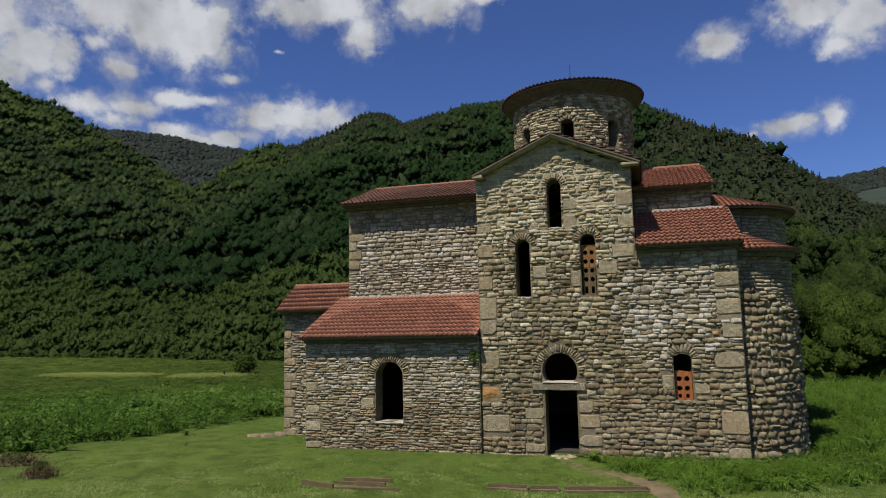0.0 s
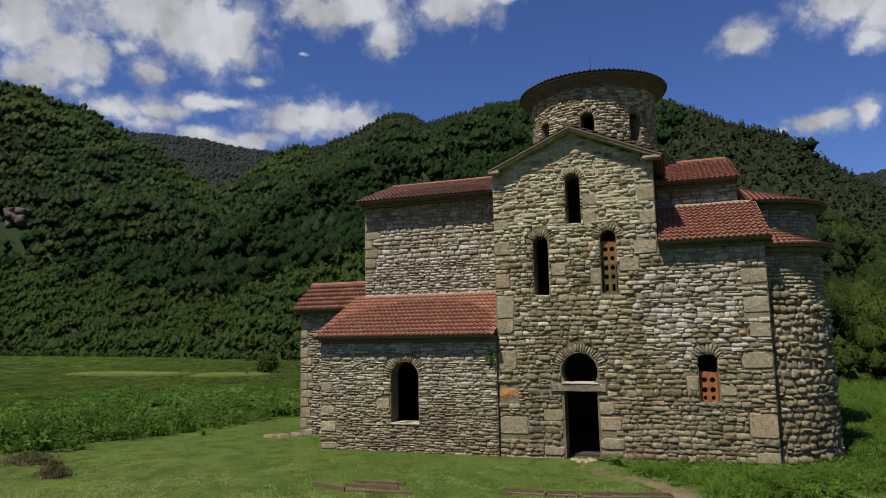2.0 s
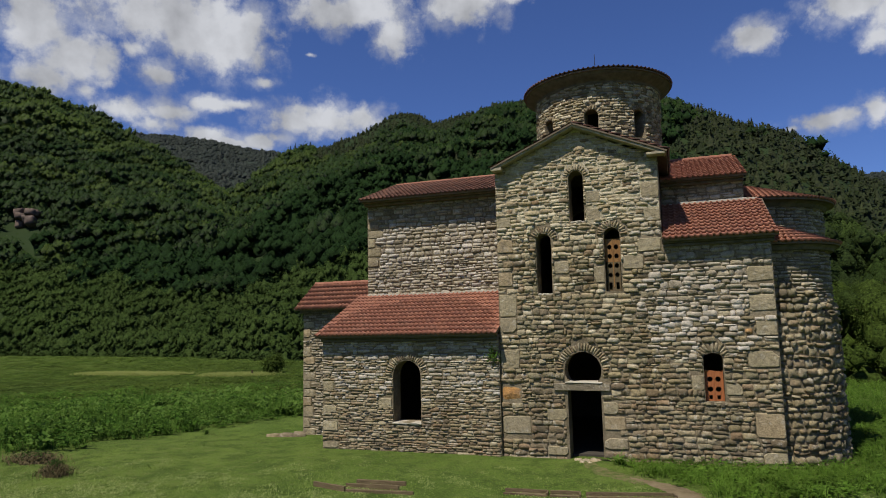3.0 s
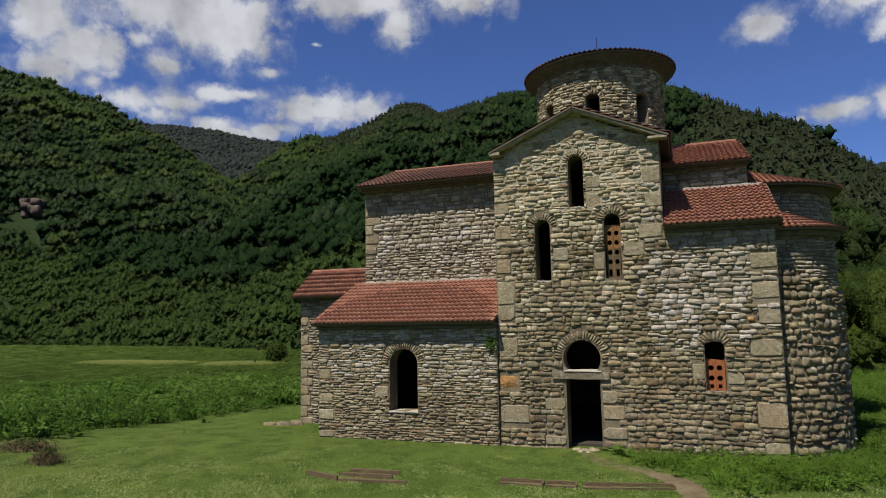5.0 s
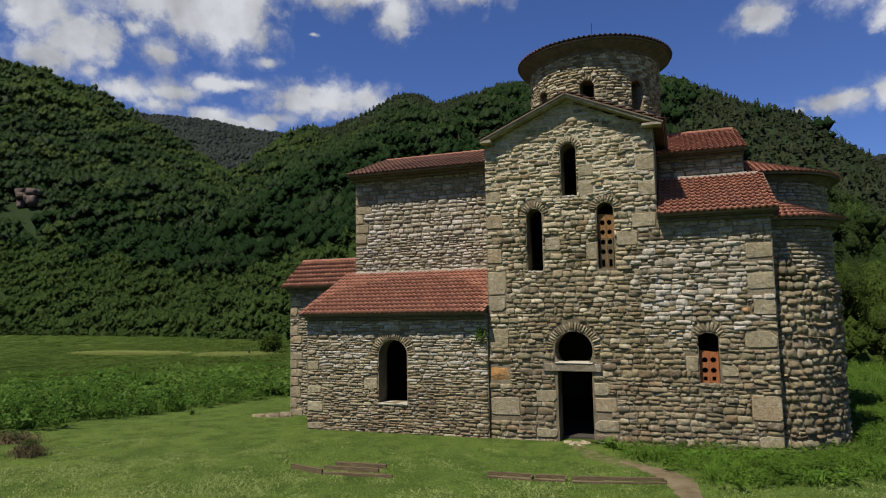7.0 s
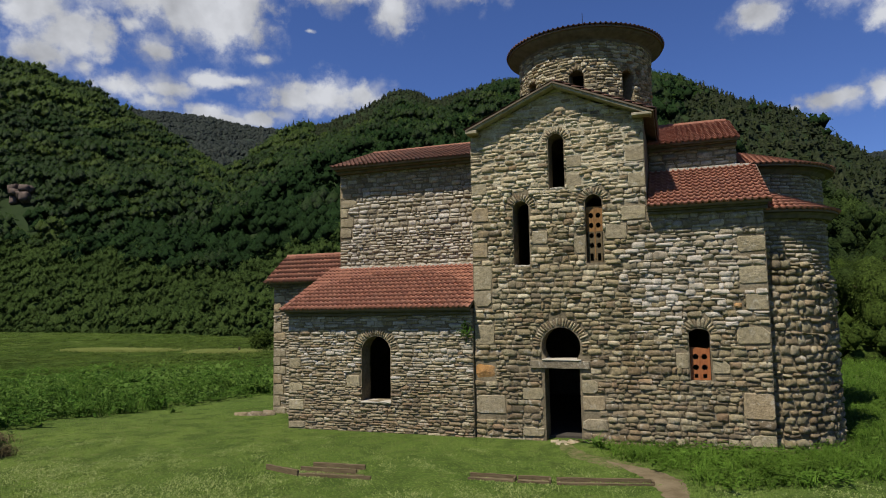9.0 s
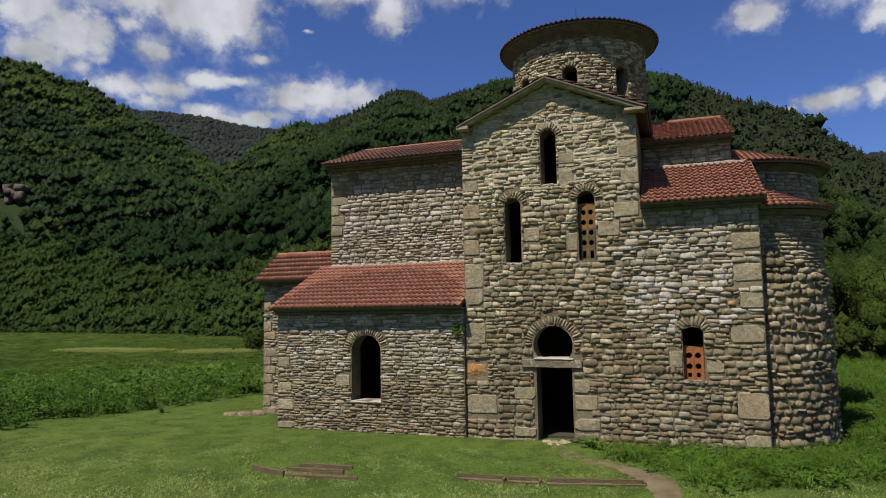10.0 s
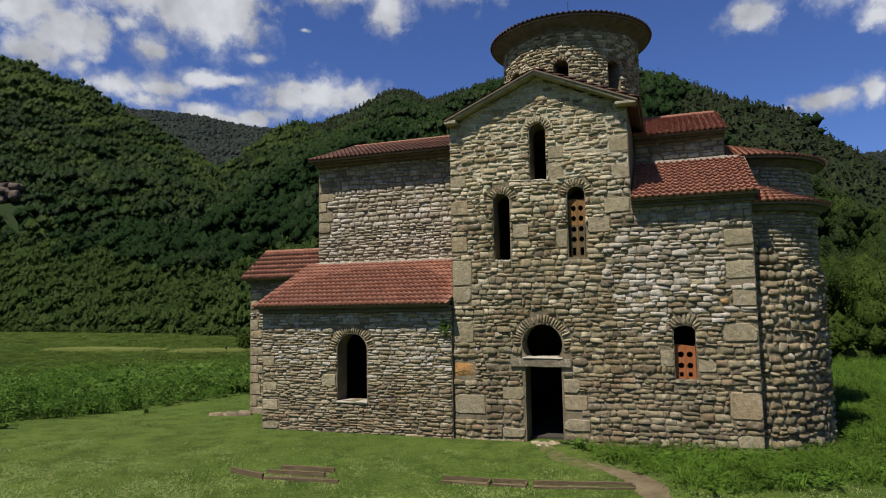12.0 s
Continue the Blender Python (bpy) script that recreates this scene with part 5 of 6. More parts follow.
def scatter(name, shapes, places, material, label, category, smooth=False):
    """Many alike plants joined to one mesh. places: arrays of x, y, z, turn, width, height, shape."""
    vs, fs, base = [], [], 0
    kind = places[:, 6].astype(int)
    for k, (v, f) in enumerate(shapes):
        p = places[kind == k]
        if not len(p):
            continue
        c, s = np.cos(p[:, 3]), np.sin(p[:, 3])
        x = (v[None, :, 0] * c[:, None] - v[None, :, 1] * s[:, None]) * p[:, 4:5] + p[:, 0:1]
        y = (v[None, :, 0] * s[:, None] + v[None, :, 1] * c[:, None]) * p[:, 4:5] + p[:, 1:2]
        z = v[None, :, 2] * p[:, 5:6] + p[:, 2:3]
        vs.append(np.stack([x, y, z], -1).reshape(-1, 3))
        fs.append((f[None] + (np.arange(len(p)) * len(v))[:, None, None]).reshape(-1, 3) + base)
        base += len(p) * len(v)
    me = array_mesh(name, np.concatenate(vs), np.concatenate(fs), material)
    if smooth:
        me.polygons.foreach_set("use_smooth", [True] * len(me.polygons))
    return tagged(new(name, me), label, category, kind="stuff")


def polar_grid(a0, a1, r0, r1, spacing, rng):
    """Jittered places in a sector round the valley's middle; spacing grows with distance as given."""
    out, r = [], r0
    while r < r1:
        s = spacing(r)
        n = int(radians(a1 - a0) * r / s)
        a = np.radians(a0 + (a1 - a0) * (np.arange(n) + rng.uniform(-0.45, 0.45, n)) / max(n, 1))
        rr = r + rng.uniform(-0.5, 0.5, n) * s
        out.append(np.stack([EYE_X + rr * np.sin(a), EYE_Y + rr * np.cos(a), np.degrees(a), rr], -1))
        r += s
    return np.concatenate(out)


def planted(xy, rng, width, height, kinds, sink=0.0):
    n = len(xy)
    return np.stack([xy[:, 0], xy[:, 1], land(xy[:, 0], xy[:, 1]) - sink, rng.uniform(0, 6.28, n), width, height, rng.integers(0, kinds, n)], -1)


# ---- woods on the hills ----
rng = np.random.default_rng(7)
spots = polar_grid(-60, 29, 56, 592, lambda r: 5.2 + r * 0.0062, rng)
edge = along(WOOD_EDGE, spots[:, 2])
top_l, top_r = along(LEFT_HILL, spots[:, 2]), along(RIGHT_HILL, spots[:, 2])
spots = spots[(spots[:, 3] > edge + 3)]
edge = along(WOOD_EDGE, spots[:, 2])
height = land(spots[:, 0], spots[:, 1])
climb = (spots[:, 3] - edge) / (570 - edge)
pines = (rough(spots[:, 0], spots[:, 1], 170, 21) * 0.5 + rng.uniform(-0.25, 0.25, len(spots)) + np.where(spots[:, 2] > -31, climb * 1.25 - 0.36 + (0.25 + 0.5 * climb) * (spots[:, 2] > 1) + 0.25 * ((spots[:, 2] > 5) & (spots[:, 3] > 105)), climb * 0.15 - 0.5)) > 0.26
scrub = (spots[:, 3] < edge * 1.22 + 5) & (spots[:, 2] < -18)
WOODS = [grove(100 + k) for k in range(8)]
FINE_WOODS = [grove(150 + k, 2300, 26, 0.022) for k in range(4)]
NEAR_WOODS = [grove(130 + k, 600, 12, 0.042) for k in range(5)]
SPIRES = [conifer_clump(200 + k) for k in range(6)]
SCRUBS = [grove(230 + k, 140, 7, 0.085, 0.7) for k in range(8)]
CLIFF_X, CLIFF_Y = EYE_X - 212.0, EYE_Y + 163.9
bare = (np.hypot(spots[:, 0] - CLIFF_X, spots[:, 1] - CLIFF_Y) < 8) | ((np.abs(spots[:, 2] + 52.3) < 1.3) & (np.abs(spots[:, 3] - 256) < 14))
SCREENED = [grove(190 + k, 240, 14, 0.07) for k in range(4)]
# tone: random patches, running darker towards the foot of the slope
hue = 0.45 * rough(spots[:, 0], spots[:, 1], 90, 91) + 0.3 * rough(spots[:, 0], spots[:, 1], 260, 92) + rng.normal(0, 0.3, len(spots)) + np.clip((climb - 0.4) * 2.0, -0.8, 0.3)
tone_kind = np.where(hue > 0.33, 2, np.where(hue < -0.3, 0, 1))
TONES = ((LEAF_DEEP, "dark green broadleaf wood on the hillside"), (LEAF, "dense green broadleaf wood on the hillside"), (LEAF_BRIGHT, "bright yellow-green broadleaf trees on the hillside"))
reach = np.where((spots[:, 2] > -22) & (spots[:, 2] < -3) & (spots[:, 3] < 230), 3, np.where((spots[:, 3] < 160) & (spots[:, 2] > 6) & (spots[:, 2] < 20), 2, np.where(spots[:, 3] < 170, 1, 0)))
for near, shapes in enumerate((WOODS, NEAR_WOODS, FINE_WOODS, SCREENED)):
    for hue_kind, (material, words) in enumerate(TONES):
        if near == 2:
            material = (NEAR_DEEP, NEAR_LEAF, NEAR_BRIGHT)[hue_kind]
        leafy = spots[~pines & ~scrub & ~bare & (reach == near) & (tone_kind == hue_kind)]
        n = len(leafy)
        w = rng.uniform(3.2, 5.4, n) * (1 + leafy[:, 3] * 0.0005)
        if n:
            scatter("hillside_wood", shapes, planted(leafy, rng, w, w * rng.uniform(0.85, 1.2, n), len(shapes), 1.2), material, words, "wood", True)
low = polar_grid(-58, -18, 75, 330, lambda r: 3.1, rng)
low = low[(low[:, 3] > along(WOOD_EDGE, low[:, 2]) - 6) & (low[:, 3] < along(WOOD_EDGE, low[:, 2]) * 1.25 + 8)]
fringe = polar_grid(-60, -18, 70, 260, lambda r: 2.0, rng)
fringe = fringe[np.abs(fringe[:, 3] - along(WOOD_EDGE, fringe[:, 2]) + 7) < 2.5 + rng.uniform(-1.5, 1.5, len(fringe))]
n = len(fringe)
w = rng.uniform(0.6, 1.6, n)
scatter("scrub_fringe", SCRUBS, planted(fringe, rng, w, w * rng.uniform(0.6, 1.0, n), 8, 0.4), SCRUB, "low bushes where the meadow meets the scrub", "bushes", True)
n = len(low)
w = rng.uniform(1.7, 3.1, n)
scatter("valley_scrub", SCRUBS, planted(low, rng, w, w * rng.uniform(0.8, 1.35, n), 8, 0.3), SCRUB, "grey-green willow scrub at the foot of the hill", "scrub", True)
dark = spots[pines & ~scrub]
n = len(dark)
w = rng.uniform(2.2, 3.2, n)
scatter("pine_wood", SPIRES, planted(dark, rng, w, w * rng.uniform(0.38, 0.66, n), 6, 0.5), LEAF_DARK, "dark conifers on the upper slopes", "wood", True)
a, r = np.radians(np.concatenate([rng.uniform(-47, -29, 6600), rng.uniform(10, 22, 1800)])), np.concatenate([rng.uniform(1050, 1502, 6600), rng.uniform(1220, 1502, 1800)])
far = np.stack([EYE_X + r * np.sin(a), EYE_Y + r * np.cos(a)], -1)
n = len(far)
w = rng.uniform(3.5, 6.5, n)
scatter("far_wood", [far_crown(170 + k) for k in range(8)], planted(far, rng, w, w * rng.uniform(0.6, 1.0, n), 8, 2.0), LEAF_FAR, "pine wood on the distant ridge, greyed by haze in its colour", "wood", True)
edge = polar_grid(4, 30, 44, 66, lambda r: 1.7, rng)
edge = edge[np.abs(edge[:, 3] - along(WOOD_EDGE, edge[:, 2]) - 1) < 3 + rng.uniform(-1, 1, len(edge))]
n = len(edge)
w = rng.uniform(1.2, 2.7, n)
scatter("thicket", NEAR_WOODS, planted(edge, rng, w, w * rng.uniform(0.6, 1.1, n), 5, 0.6), NEAR_BRIGHT, "low leafy bushes along the edge of the wood", "bushes", True)

low = polar_grid(4, 30, 57, 110, lambda r: 2.8, rng)
low = low[low[:, 3] > along(WOOD_EDGE, low[:, 2])]
n = len(low)
w = rng.uniform(1.2, 2.4, n)
scatter("undergrowth", [grove(240 + k, 160, 6, 0.075) for k in range(6)], planted(low, rng, w, w * rng.uniform(0.7, 1.2, n), 6, 0.4), NEAR_LEAF, "leafy undergrowth filling the wood behind the church", "bushes", True)

outcrop = thing("rock_outcrop", "small bare reddish rock face among the trees", "rock", (CLIFF_X, CLIFF_Y, float(land(CLIFF_X, CLIFF_Y))))
for k in range(16):
    r2 = random.Random(40 + k)
    v, f = BLOCKS[k]
    me = array_mesh("boulder", (v - [0, 0.5, 0]) * np.array((r2.uniform(2, 4.5), 3.0, r2.uniform(2, 4))), f, ROCK)
    ob = part("boulder", me, None, outcrop)
    ob.matrix_basis = pose(r2.uniform(-4, 4), r2.uniform(-3, 3), r2.uniform(0.5, 5.0), r2.uniform(-15, 15), r2.uniform(-12, 12), 52 + r2.uniform(-25, 25))


# ---- trees and bushes that stand alone ----
def tree_bark(bm, p, q, r0, r1, n=7):
    p, q = Vector(p), Vector(q)
    turn = (q - p).to_track_quat("Z", "Y").to_matrix().to_4x4()
    bmesh.ops.create_cone(bm, cap_ends=True, segments=n, radius1=r0, radius2=r1, depth=(q - p).length, matrix=Matrix.Translation((p + q) / 2) @ turn)


def lone_tree(x, y, tall, wide, seed, material, label, group=""):
    rng = random.Random(seed)
    z = float(land(x, y))
    tree = thing("tree", label, "tree", (x, y, z), group)
    bm = bmesh.new()
    tree_bark(bm, (0, 0, -0.2), (0.1, 0, tall * 0.55), tall * 0.022, tall * 0.012)
    for k in range(6):
        a, h = rng.uniform(0, 6.28), tall * rng.uniform(0.25, 0.5)
        tree_bark(bm, (0.05, 0, h), (wide * 0.35 * math.cos(a), wide * 0.35 * math.sin(a), h + tall * rng.uniform(0.12, 0.28)), tall * 0.009, tall * 0.004, 5)
    part("trunk", bm, BARK, tree)
    v, f = broadleaf(seed, 9000, 24, 0.02, 0.94, 0.93)
    me = array_mesh("crown", v * [wide / 2, wide / 2, tall * 0.46] + [0, 0, tall * 0.06], f, material)
    part("crown", me, None, tree)
    return tree


for k, (a, wide, tall) in enumerate(((-32.8, 1.9, 3.6), (-32.4, 1.8, 4.0), (-31.1, 2.0, 3.0))):
    x, y = EYE_X + 575 * math.sin(radians(a)), EYE_Y + 575 * math.cos(radians(a))
    tree = thing("tree", "tall thin dark tree standing on the saddle", "tree", (x, y, float(land(x, y))), "trees on the saddle")
    bm = bmesh.new()
    tree_bark(bm, (0, 0, -1), (0, 0, tall * 2.5), 0.3, 0.1)
    part("trunk", bm, BARK, tree)
    v, f = conifer(810 + k, 120)
    part("crown", array_mesh("crown", v * [wide, wide, tall], f, LEAF_DARK), None, tree)
for k in range(9):
    r2 = random.Random(900 + k)
    a = 8.5 + k * 1.35 + r2.uniform(-0.4, 0.4)
    d = float(along(WOOD_EDGE, a)) + r2.uniform(-1, 7)
    lone_tree(EYE_X + d * math.sin(radians(a)), EYE_Y + d * math.cos(radians(a)), r2.uniform(5.5, 9.5), r2.uniform(5, 7.5), 300 + k, NEAR_BRIGHT if k % 3 else NEAR_LEAF, "leafy green tree at the edge of the meadow", "trees along the meadow")
bush = thing("bush", "small round green bush alone in the meadow", "bush", (-34.2, 37.7, float(land(-34.2, 37.7))))
v, f = broadleaf(331, 1800, 14, 0.065, 0.6, 0.6)
part("crown", array_mesh("crown", v * [1.5, 1.5, 1.55] - [0, 0, 0.3], f, NEAR_BRIGHT), None, bush)


# ---- grass and herbs ----
def blades(seed, count, tall, spread, wide, lean=0.35, broad=0):
    """A tuft of thin bent blades, with some broad leaves."""
    rng = np.random.default_rng(seed)
    vs, fs, base = [], [], 0
    for k in range(count + broad):
        a, foot = rng.uniform(0, 6.28), rng.normal(0, spread, 2)
        h = tall * rng.uniform(0.5, 1.0)
        out = np.array([np.cos(a), np.sin(a)]) * h * lean * rng.uniform(0.3, 1.4)
        side = np.array([-np.sin(a), np.cos(a)]) * wide * (1 if k < count else 4.5) * rng.uniform(0.7, 1.3)
        if k >= count:
            h *= 0.75
            out *= 1.8
        mid = foot + out * 0.35
        vs += [[*(foot - side * 0.5), -0.02], [*(foot + side * 0.5), -0.02], [*(mid + side * 0.6), h * 0.62], [*(mid - side * 0.6), h * 0.62], [*(foot + out), h * (1.0 if k < count else 0.72)]]
        fs += [[base, base + 1, base + 2], [base, base + 2, base + 3], [base + 3, base + 2, base + 4]]
        base += 5
    return np.array(vs), np.array(fs)


def leafy(seed, leaves=70, size=0.052):
    """A leafy herb about 1 across and 1 high: small leaves up several stalks."""
    rng = np.random.default_rng(seed)
    stalk = rng.integers(0, 9, leaves)
    a, lean, h = rng.uniform(0, 6.28, 9)[stalk], rng.uniform(0.05, 0.45, 9)[stalk], rng.uniform(0.12, 1.0, leaves) ** 0.7
    tall = rng.uniform(0.55, 1.0, 9)[stalk]
    mid = np.stack([np.cos(a) * lean * (0.4 + h), np.sin(a) * lean * (0.4 + h), h * tall], -1) + rng.normal(0, 0.055, (leaves, 3))
    way = np.stack([np.cos(a), np.sin(a), np.full(leaves, 1.1)], -1) + rng.normal(0, 0.35, (leaves, 3))
    return leaf_quads(mid, way, size, rng, 0.3)


def turf(seed, leaves, spread, size, high, tilt):
    """A patch of small leaves lying on the ground."""
    rng = np.random.default_rng(seed)
    mid = np.concatenate([rng.normal(0, spread, (leaves, 2)), rng.uniform(0.2, 1, (leaves, 1)) * high], 1)
    way = rng.normal(0, tilt * 4, (leaves, 3)) + [0, 0, 4]
    return leaf_quads(mid, way, size, rng, 0.08)


def off_church(x, y, margin=0.12):
    inside = (x > -6.68 - margin) & (x < 8.42 + margin) & (y > -0.12 - margin) & (y < 13)
    inside |= (x > -9.42 - margin) & (x < -6) & (y > 3.2 - margin) & (y < 7)
    inside |= np.hypot(x - APSE[0], y - APSE[1]) < APSE[2] + margin
    inside |= np.hypot(x - BIG_APSE[0], y - BIG_APSE[1]) < BIG_APSE[2] + margin
    return ~inside


def tall_growth(x, y):
    """Where the meadow is not mown: 0 to 1."""
    wave = 0.7 * rough(x, y, 6, 31) + 0.45 * rough(x, y, 1.9, 32)
    west = -15.6 + np.clip((y + 1) * 0.22, 0, 40) + np.clip((y - 7) * 0.6, 0, 40) + wave
    left = (x < west) & (y > -3.2 + wave * 1.5)
    behind = (y > 11 + wave)
    right = (x > 3.4) & (y > np.where(x < 7, -0.6 - (x - 3.5), -4.1 + (x - 7) * 0.45) + 0.4 * wave)
    return left | behind | right


PATH_LINE = [(2.72, -0.1), (3.0, -1.0), (3.5, -1.8), (4.15, -2.2), (4.8, -2.7), (5.35, -3.25), (5.68, -3.9), (5.82, -4.7), (5.95, -5.6)]


def path_distance(x, y):
    best = np.full(np.shape(x), 1e9)
    for (ax, ay), (bx, by) in zip(PATH_LINE, PATH_LINE[1:]):
        t = np.clip(((x - ax) * (bx - ax) + (y - ay) * (by - ay)) / ((bx - ax) ** 2 + (by - ay) ** 2), 0, 1)
        best = np.minimum(best, np.hypot(x - ax - t * (bx - ax), y - ay - t * (by - ay)))
    return best


rng = np.random.default_rng(17)
lawn = polar_grid(-56, 22, 11.5, 34, lambda r: 0.085 + (r - 8) * 0.0065, rng)
x, y = lawn[:, 0], lawn[:, 1]
lawn = lawn[off_church(x, y, 0.05) & ~tall_growth(x, y) & (path_distance(x, y) > 0.3 * np.clip((-y - 0.8) / 3, 0, 1) * (1 + rough(x, y, 1.2, 5)))]
n = len(lawn)
w = rng.uniform(0.7, 1.3, n)
x, y = lawn[:, 0], lawn[:, 1]
tuft_size = np.clip(0.8 + 0.5 * rough(x, y, 1.6, 63) + 0.5 * rough(x, y, 5, 64), 0.25, 1.8)
scatter("lawn_grass", [blades(400 + k, 5, 0.042, 0.055, 0.013, 1.5) for k in range(8)], planted(lawn, rng, w, tuft_size * rng.uniform(0.6, 1.4, n), 8), GRASS, "short mown grass with dry clippings", "grass")

cut = polar_grid(-56, 22, 11.5, 24, lambda r: 0.085, rng)
x, y = cut[:, 0], cut[:, 1]
cut = cut[off_church(x, y, 0.3) & ~tall_growth(x, y) & (path_distance(x, y) > 0.6) & (rough(x, y, 2.2, 61) + 0.9 * rough(x, y, 0.6, 62) - np.clip((y + 6.6) * 0.16, -0.2, 2) > 0.12)]
n = len(cut)
w = rng.uniform(0.7, 1.6, n)
scatter("grass_clippings", [blades(420 + k, 4, 0.035, 0.07, 0.011, 2.2) for k in range(6)], planted(cut, rng, w, w * 0.8, 6), CLIPPING, "pale dry clippings lying on the mown grass", "clippings")

herbs = polar_grid(-60, 26, 14, 56, lambda r: 0.275 + (r - 14) * 0.0135, rng)
x, y = herbs[:, 0], herbs[:, 1]
herbs = herbs[off_church(x, y, 0.15) & tall_growth(x, y) & (herbs[:, 3] < along(WOOD_EDGE, herbs[:, 2]) + 2) & (path_distance(x, y) > 0.45)]
n = len(herbs)
x, y = herbs[:, 0], herbs[:, 1]
lush = np.where(x < -8, np.clip(0.55 + 0.5 * rough(x, y, 7, 41) + 0.25 * np.clip((-16 - x) / 6, 0, 1), 0.25, 1.2), np.where(y < 1.5, 0.34 + 0.12 * rough(x, y, 3, 42), 0.5 + 0.25 * rough(x, y, 6, 43)))
west = -15.6 + np.clip((y + 1) * 0.22, 0, 40) + np.clip((y - 7) * 0.6, 0, 40)
lush = np.where(x < -8, lush * np.clip(0.6 + (west - x) / 3.0, 0.5, 1.15) * np.clip(1.05 + 1.1 * rough(x, y, 2.8, 45), 0.3, 2.0) * np.clip(1.6 - (herbs[:, 3] - 22) / 20, 0.35, 1.25), lush)
w = rng.uniform(0.8, 1.4, n) * (1 + (herbs[:, 3] - 14) * 0.012)
rows = planted(herbs, rng, w, np.clip(lush, 0.18, 1.35) * rng.uniform(0.7, 1.2, n), 8)
east = x > 3
scatter("tall_grass", [blades(550 + k, 28, 0.9, 0.17, 0.013, 0.5, 1) if k % 5 else leafy(550 + k, 70, 0.045) for k in range(8)], rows[east], FRESH, "bright unmown grass growing against the walls", "grass")
rows = rows[~east]
scatter("tall_herbs", [blades(500 + k, 20, 0.9, 0.14, 0.018, 0.4, 3) if k % 2 else leafy(500 + k) for k in range(8)], rows, HERB, "lush unmown meadow of grass and broad-leaved herbs", "meadow plants")
broad = polar_grid(-58, -30, 19, 44, lambda r: 0.9, rng)
x, y = broad[:, 0], broad[:, 1]
broad = broad[tall_growth(x, y) & (x < -10) & (rough(x, y, 4, 71) > 0.05)]
n = len(broad)
w = rng.uniform(0.6, 1.5, n)
scatter("broad_leaves", [leafy(560 + k, 80, 0.07) for k in range(6)], planted(broad, rng, w, w * rng.uniform(0.7, 1.0, n), 6), HERB_PALE, "clumps of broad-leaved weeds in the unmown meadow", "meadow plants")
meadow = polar_grid(-60, -20, 50, 200, lambda r: 1.05 + (r - 62) * 0.016, rng)
meadow = meadow[meadow[:, 3] < along(WOOD_EDGE, meadow[:, 2])]
n = len(meadow)
x, y = meadow[:, 0], meadow[:, 1]
w = rng.uniform(2.0, 3.5, n) * (1 + meadow[:, 3] * 0.004)
scatter("far_meadow", [blades(520 + k, 14, 0.5, 0.2, 0.03, 0.5, 4) for k in range(5)], planted(meadow, rng, w, np.clip(0.4 + 0.35 * rough(x, y, 30, 44), 0.12, 0.9), 5), FAR_GRASS, "unmown meadow grass in the valley", "meadow plants")

for k, (x0, x1, y0, y1) in enumerate(((-57.5, -44, 33.5, 36.5), (-39.5, -32.5, 32, 36.5))):
    n = 1500 - 700 * k
    pale = np.stack([rng.uniform(x0, x1, n), rng.uniform(y0, y1, n)], -1)
    pale = pale[np.abs((pale[:, 1] - (y0 + y1) / 2) / (y1 - y0) * 2) < 1.05 - 0.7 * np.abs((pale[:, 0] - (x0 + x1) / 2) / (x1 - x0) * 2) ** 2]
    n = len(pale)
    scatter("dry_grass", [blades(540 + j, 14, 0.45, 0.2, 0.03, 0.6) for j in range(4)], planted(pale, rng, rng.uniform(1.5, 2.5, n), rng.uniform(0.5, 0.9, n), 4), STRAW, "pale dry grass in a strip across the meadow", "grass")


# ---- small things on the ground ----
def strip(points, half, name, label, material=SOIL, lift=0.016):
    """A worn track laid on the ground with ragged edges."""
    rng = random.Random(3)
    bm, last = bmesh.new(), None
    steps = []
    for (ax, ay), (bx, by) in zip(points, points[1:]):
        for k in range(10):
            steps.append((ax + (bx - ax) * k / 10, ay + (by - ay) * k / 10))
    for k, (x, y) in enumerate(steps):
        nx, ny = steps[min(k + 1, len(steps) - 1)]
        px, py = steps[max(k - 1, 0)]
        d = Vector((nx - px, ny - py)).normalized()
        row = []
        for s in (-1.0, -0.5, 0.0, 0.5, 1.0):
            reach = half(k / len(steps)) * (1 + (0.35 * noise.noise((k * 0.35, s * 5, 0)) if abs(s) == 1 else 0)) * s
            q = Vector((x - d.y * reach, y + d.x * reach))
            row.append(bm.verts.new((q.x, q.y, float(land(q.x, q.y)) + (lift if abs(s) < 1 else 0.002))))
        if last:
            for a in range(4):
                bm.faces.new((last[a], last[a + 1], row[a + 1], row[a]))
        last = row
    ob = part(name, bm, material, None, smooth=True)
    return tagged(ob, label, "path", kind="structure")


strip(PATH_LINE[:5], lambda s: 0.16 + 0.3 * s, "worn_turf", "trodden tan turf leading from the doorway", WORN, 0.008)
strip(PATH_LINE[3:], lambda s: 0.04 + 1.05 * s * (1.1 - s), "path", "narrow worn path of bare pale soil")


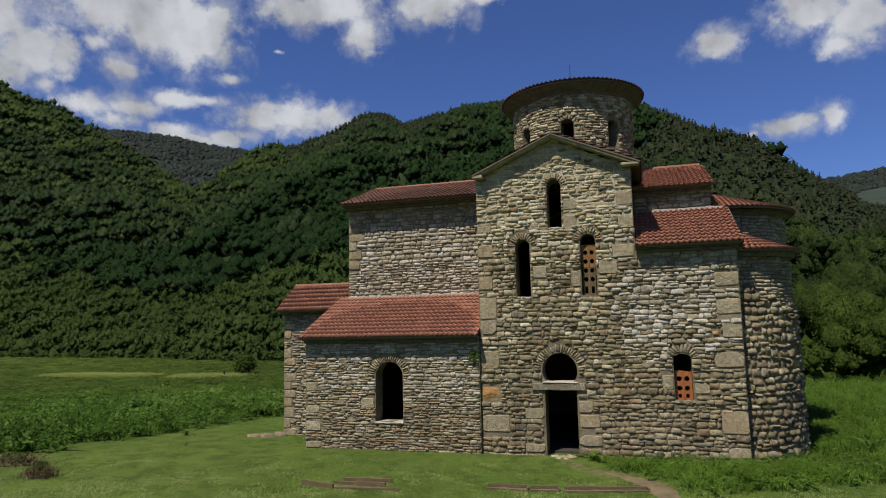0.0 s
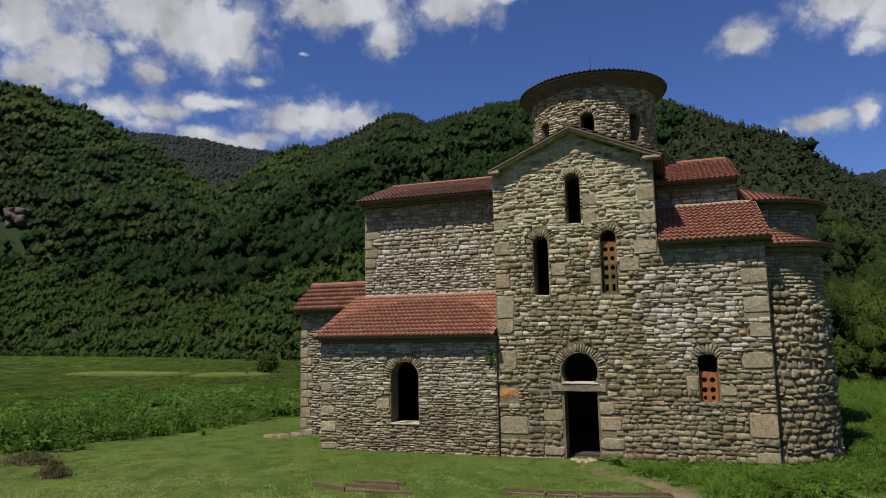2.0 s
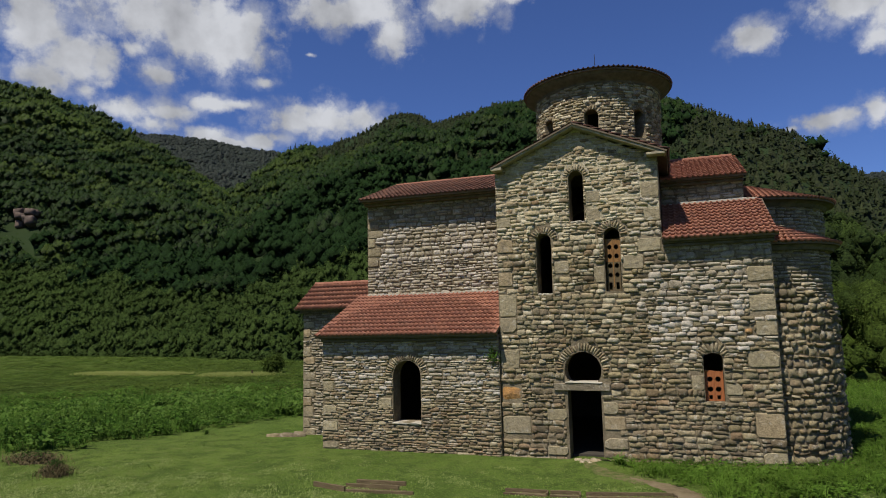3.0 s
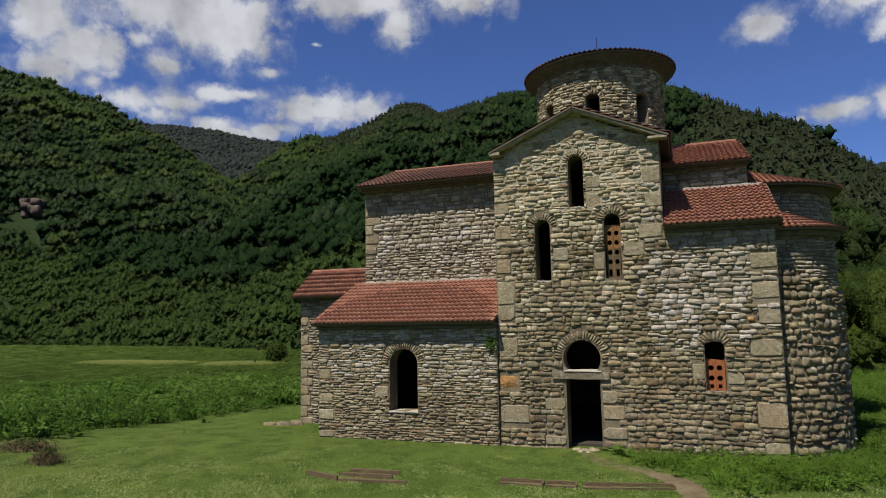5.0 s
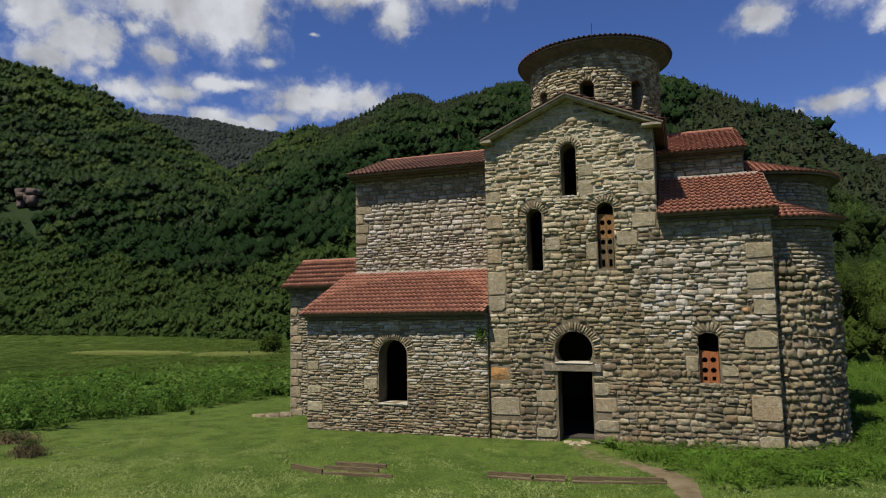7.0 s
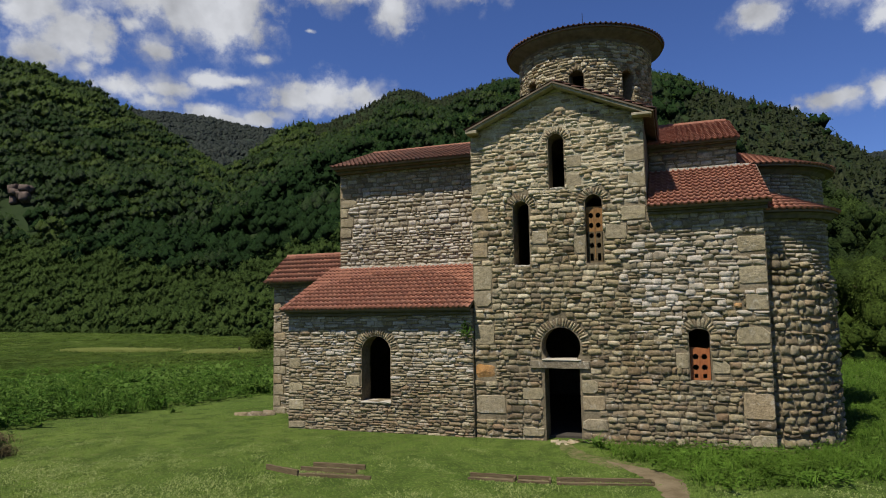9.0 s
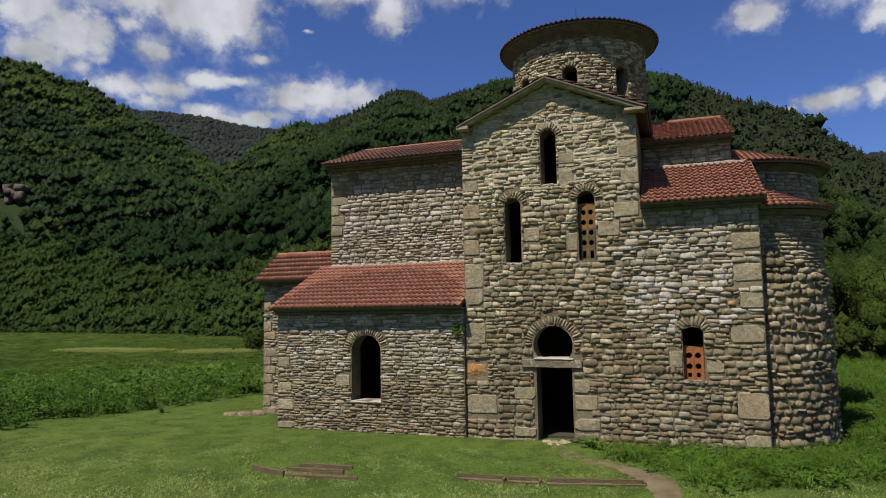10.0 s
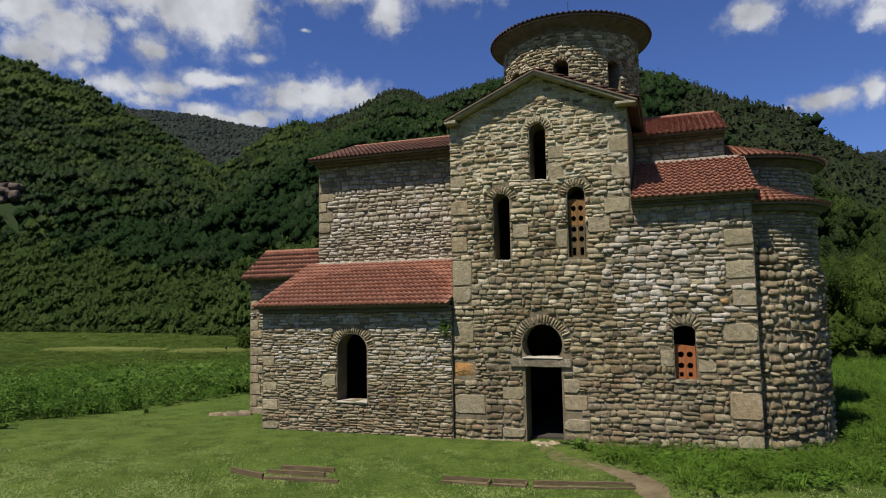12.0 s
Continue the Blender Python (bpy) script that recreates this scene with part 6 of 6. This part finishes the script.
def plank(x0, y0, x1, y1, wide, tall, seed, z=0.0):
    """A rough board from one end to the other, half sunk into the turf."""
    rng = random.Random(seed)
    length, turn = math.hypot(x1 - x0, y1 - y0), math.degrees(math.atan2(y1 - y0, x1 - x0))
    bm = bmesh.new()
    box(bm, 0, length, -wide / 2, wide / 2, -0.05, tall)
    bmesh.ops.subdivide_edges(bm, edges=[e for e in bm.edges if abs(e.verts[0].co.x - e.verts[1].co.x) > 0.3], cuts=7)
    for v in bm.verts:
        v.co += Vector((0, rng.uniform(-0.008, 0.008), rng.uniform(-0.006, 0.006)))
    bmesh.ops.bevel(bm, geom=[e for e in bm.edges if e.calc_face_angle(0) > 0.8], offset=0.006, segments=1, affect="EDGES")
    bm.transform(pose(x0, y0, z + float(land(x0, y0)), 0, rng.uniform(-0.4, 0.4), turn))
    return bm


def channel(x0, y0, x1, y1, seed, label):
    """A shallow timber-edged drain: two edge boards and a bed of soil."""
    run = thing("timber_channel", label, "wooden channel")
    d = Vector((y0 - y1, x1 - x0)).normalized() * 0.13
    part("edge_board", plank(x0 + d.x, y0 + d.y, x1 + d.x, y1 + d.y, 0.045, 0.1, seed), BOARD, run)
    part("edge_board", plank(x0 - d.x, y0 - d.y, x1 - d.x, y1 - d.y, 0.05, 0.05, seed + 1), BOARD, run)
    part("bed", plank(x0, y0, x1, y1, 0.2, 0.012, seed + 2), SOIL, run)
    part("end_board", plank(x1 - d.x, y1 - d.y, x1 + d.x, y1 + d.y, 0.05, 0.09, seed + 3), BOARD, run)
    return run


channel(1.2, -4.62, 2.3, -4.56, 61, "low weathered timber channel sunk in the grass")
channel(2.36, -4.55, 3.1, -4.47, 63, "short weathered timber channel sunk in the grass")
channel(3.26, -4.5, 5.34, -4.04, 65, "low weathered timber channel ending at the path")
for k, (a, b, c, d) in enumerate(((-2.98, -4.66, -1.52, -4.62), (-3.05, -5.15, -1.54, -5.06), (-2.8, -5.66, -0.97, -5.45))):
    ob = part("plank", plank(a, b, c, d, 0.06, 0.1 - 0.03 * (k == 2), 70 + k), BOARD, None)
    tagged(ob, "weathered wooden plank set on edge in the grass", "plank", "planks in the grass")
ob = part("plank", plank(-3.95, -5.3, -2.82, -5.66, 0.06, 0.13, 79), BOARD, None)
tagged(ob, "short thick board set on edge beside the planks", "plank", "planks in the grass")
for k, (a, b, c, d) in enumerate(((-2.95, -4.88, -1.6, -4.82), (-2.8, -5.4, -1.3, -5.24), (-3.7, -5.16, -3.05, -5.3))):
    ob = part("soil_bed", plank(a, b, c, d, 0.3, 0.01, 90 + k), MULCH, None)
    tagged(ob, "strip of dark bare soil between the planks", "soil", "soil between the planks")

for k, (x, y, sx, sy, h) in enumerate(((-10.45, 2.5, 0.55, 0.5, 0.2), (-9.9, 2.6, 0.62, 0.5, 0.24), (-9.38, 2.7, 0.5, 0.4, 0.26))):
    v, f = BLOCKS[k + 4]
    me = array_mesh("flat_stone", v * np.array((sx, h, sy)), f, STONE_BROWN)
    ob = tagged(new("flat_stone", me), "flat dark stone lying in the grass by the wall", "stone", "stones by the annex")
    ob.matrix_basis = pose(x, y, float(land(x, y)) + h * 0.55, -90 + 6 * (k - 1), 4 * k - 3, 17 * k)


def brush_heap(x, y, wide, deep, tall, seed, label):
    """Cut stalks thrown on a low mound."""
    heap = thing("brush_heap", label, "brush heap", (x, y, float(land(x, y))))
    rng = np.random.default_rng(seed)
    v, f = ball(3)
    lumps = 1 + 0.22 * np.sin(v[:, :1] * 5 + seed) * np.cos(v[:, 1:2] * 6) + rng.uniform(-0.12, 0.12, (len(v), 1))
    part("mound", array_mesh("mound", v * lumps * [wide * 0.8, deep * 0.8, tall * 0.85], f, MULCH), None, heap)
    v, f = blades(seed, 900, 0.34, 0.34, 0.012, 1.3)
    v[:, 2] += tall * 0.75 * np.clip(1 - (v[:, 0] / 0.9) ** 2 - (v[:, 1] / 0.9) ** 2, 0, 1)
    tagged(part("stalks", array_mesh("stalks", v * [wide * 1.6, deep * 1.6, 0.75], f, MULCH), None, heap), kind="stuff")
    v, f = turf(seed, 300, 0.42, 0.05, 0.3, 0.6)
    v[:, 2] += tall * 0.8 * np.clip(1 - (v[:, 0] / 0.8) ** 2 - (v[:, 1] / 0.8) ** 2, 0, 1)
    tagged(part("leaves", array_mesh("leaves", v * [wide * 1.2, deep * 1.2, 0.9], f, SCRUB), None, heap), kind="stuff")
    return heap


brush_heap(-12.5, -6.1, 0.42, 0.36, 0.3, 610, "dark heap of cut brush and roots in the grass")
brush_heap(-15.2, -4.6, 1.0, 0.5, 0.16, 611, "low brown heap of uprooted stalks at the meadow's edge")
post = part("fence_post", plank(-34.5, 34.2, -34.35, 34.2, 0.15, 0.6, 90), BARK, None)
tagged(post, "short dark wooden post standing in the meadow", "post")

tuft = thing("wall_plant", "green leafy plant growing from the wall under the eave", "plant", (-0.2, -0.22, 3.28))
rng = np.random.default_rng(5)
way = rng.normal(0, 1, (90, 3))
v, f = leaf_quads(way * [0.13, 0.06, 0.15], way * [1, 1, 0.4] + [0, -1, 0.4], 0.045, rng)
part("leaves", array_mesh("leaves", v, f, HERB), None, tuft)
for k, (x, y, s) in enumerate(((-22.6, 16.4, 1.5), (-14.1, 8.7, 1.3), (-16.6, 3.9, 0.9), (-13.7, 2.2, 0.5), (11.6, -1.0, 0.7), (3.75, -0.45, 0.6), (12.5, 3.0, 0.8))):
    herb = thing("broad_herb", "pale green plant with big broad leaves in the meadow", "plant", (x, y, float(land(x, y))), "broad-leaved plants")
    v, f = blades(700 + k, 4, 0.9, 0.1, 0.03, 0.6, 16)
    part("leaves", array_mesh("leaves", v * [s, s, s * 0.95], f, HERB_PALE), None, herb)
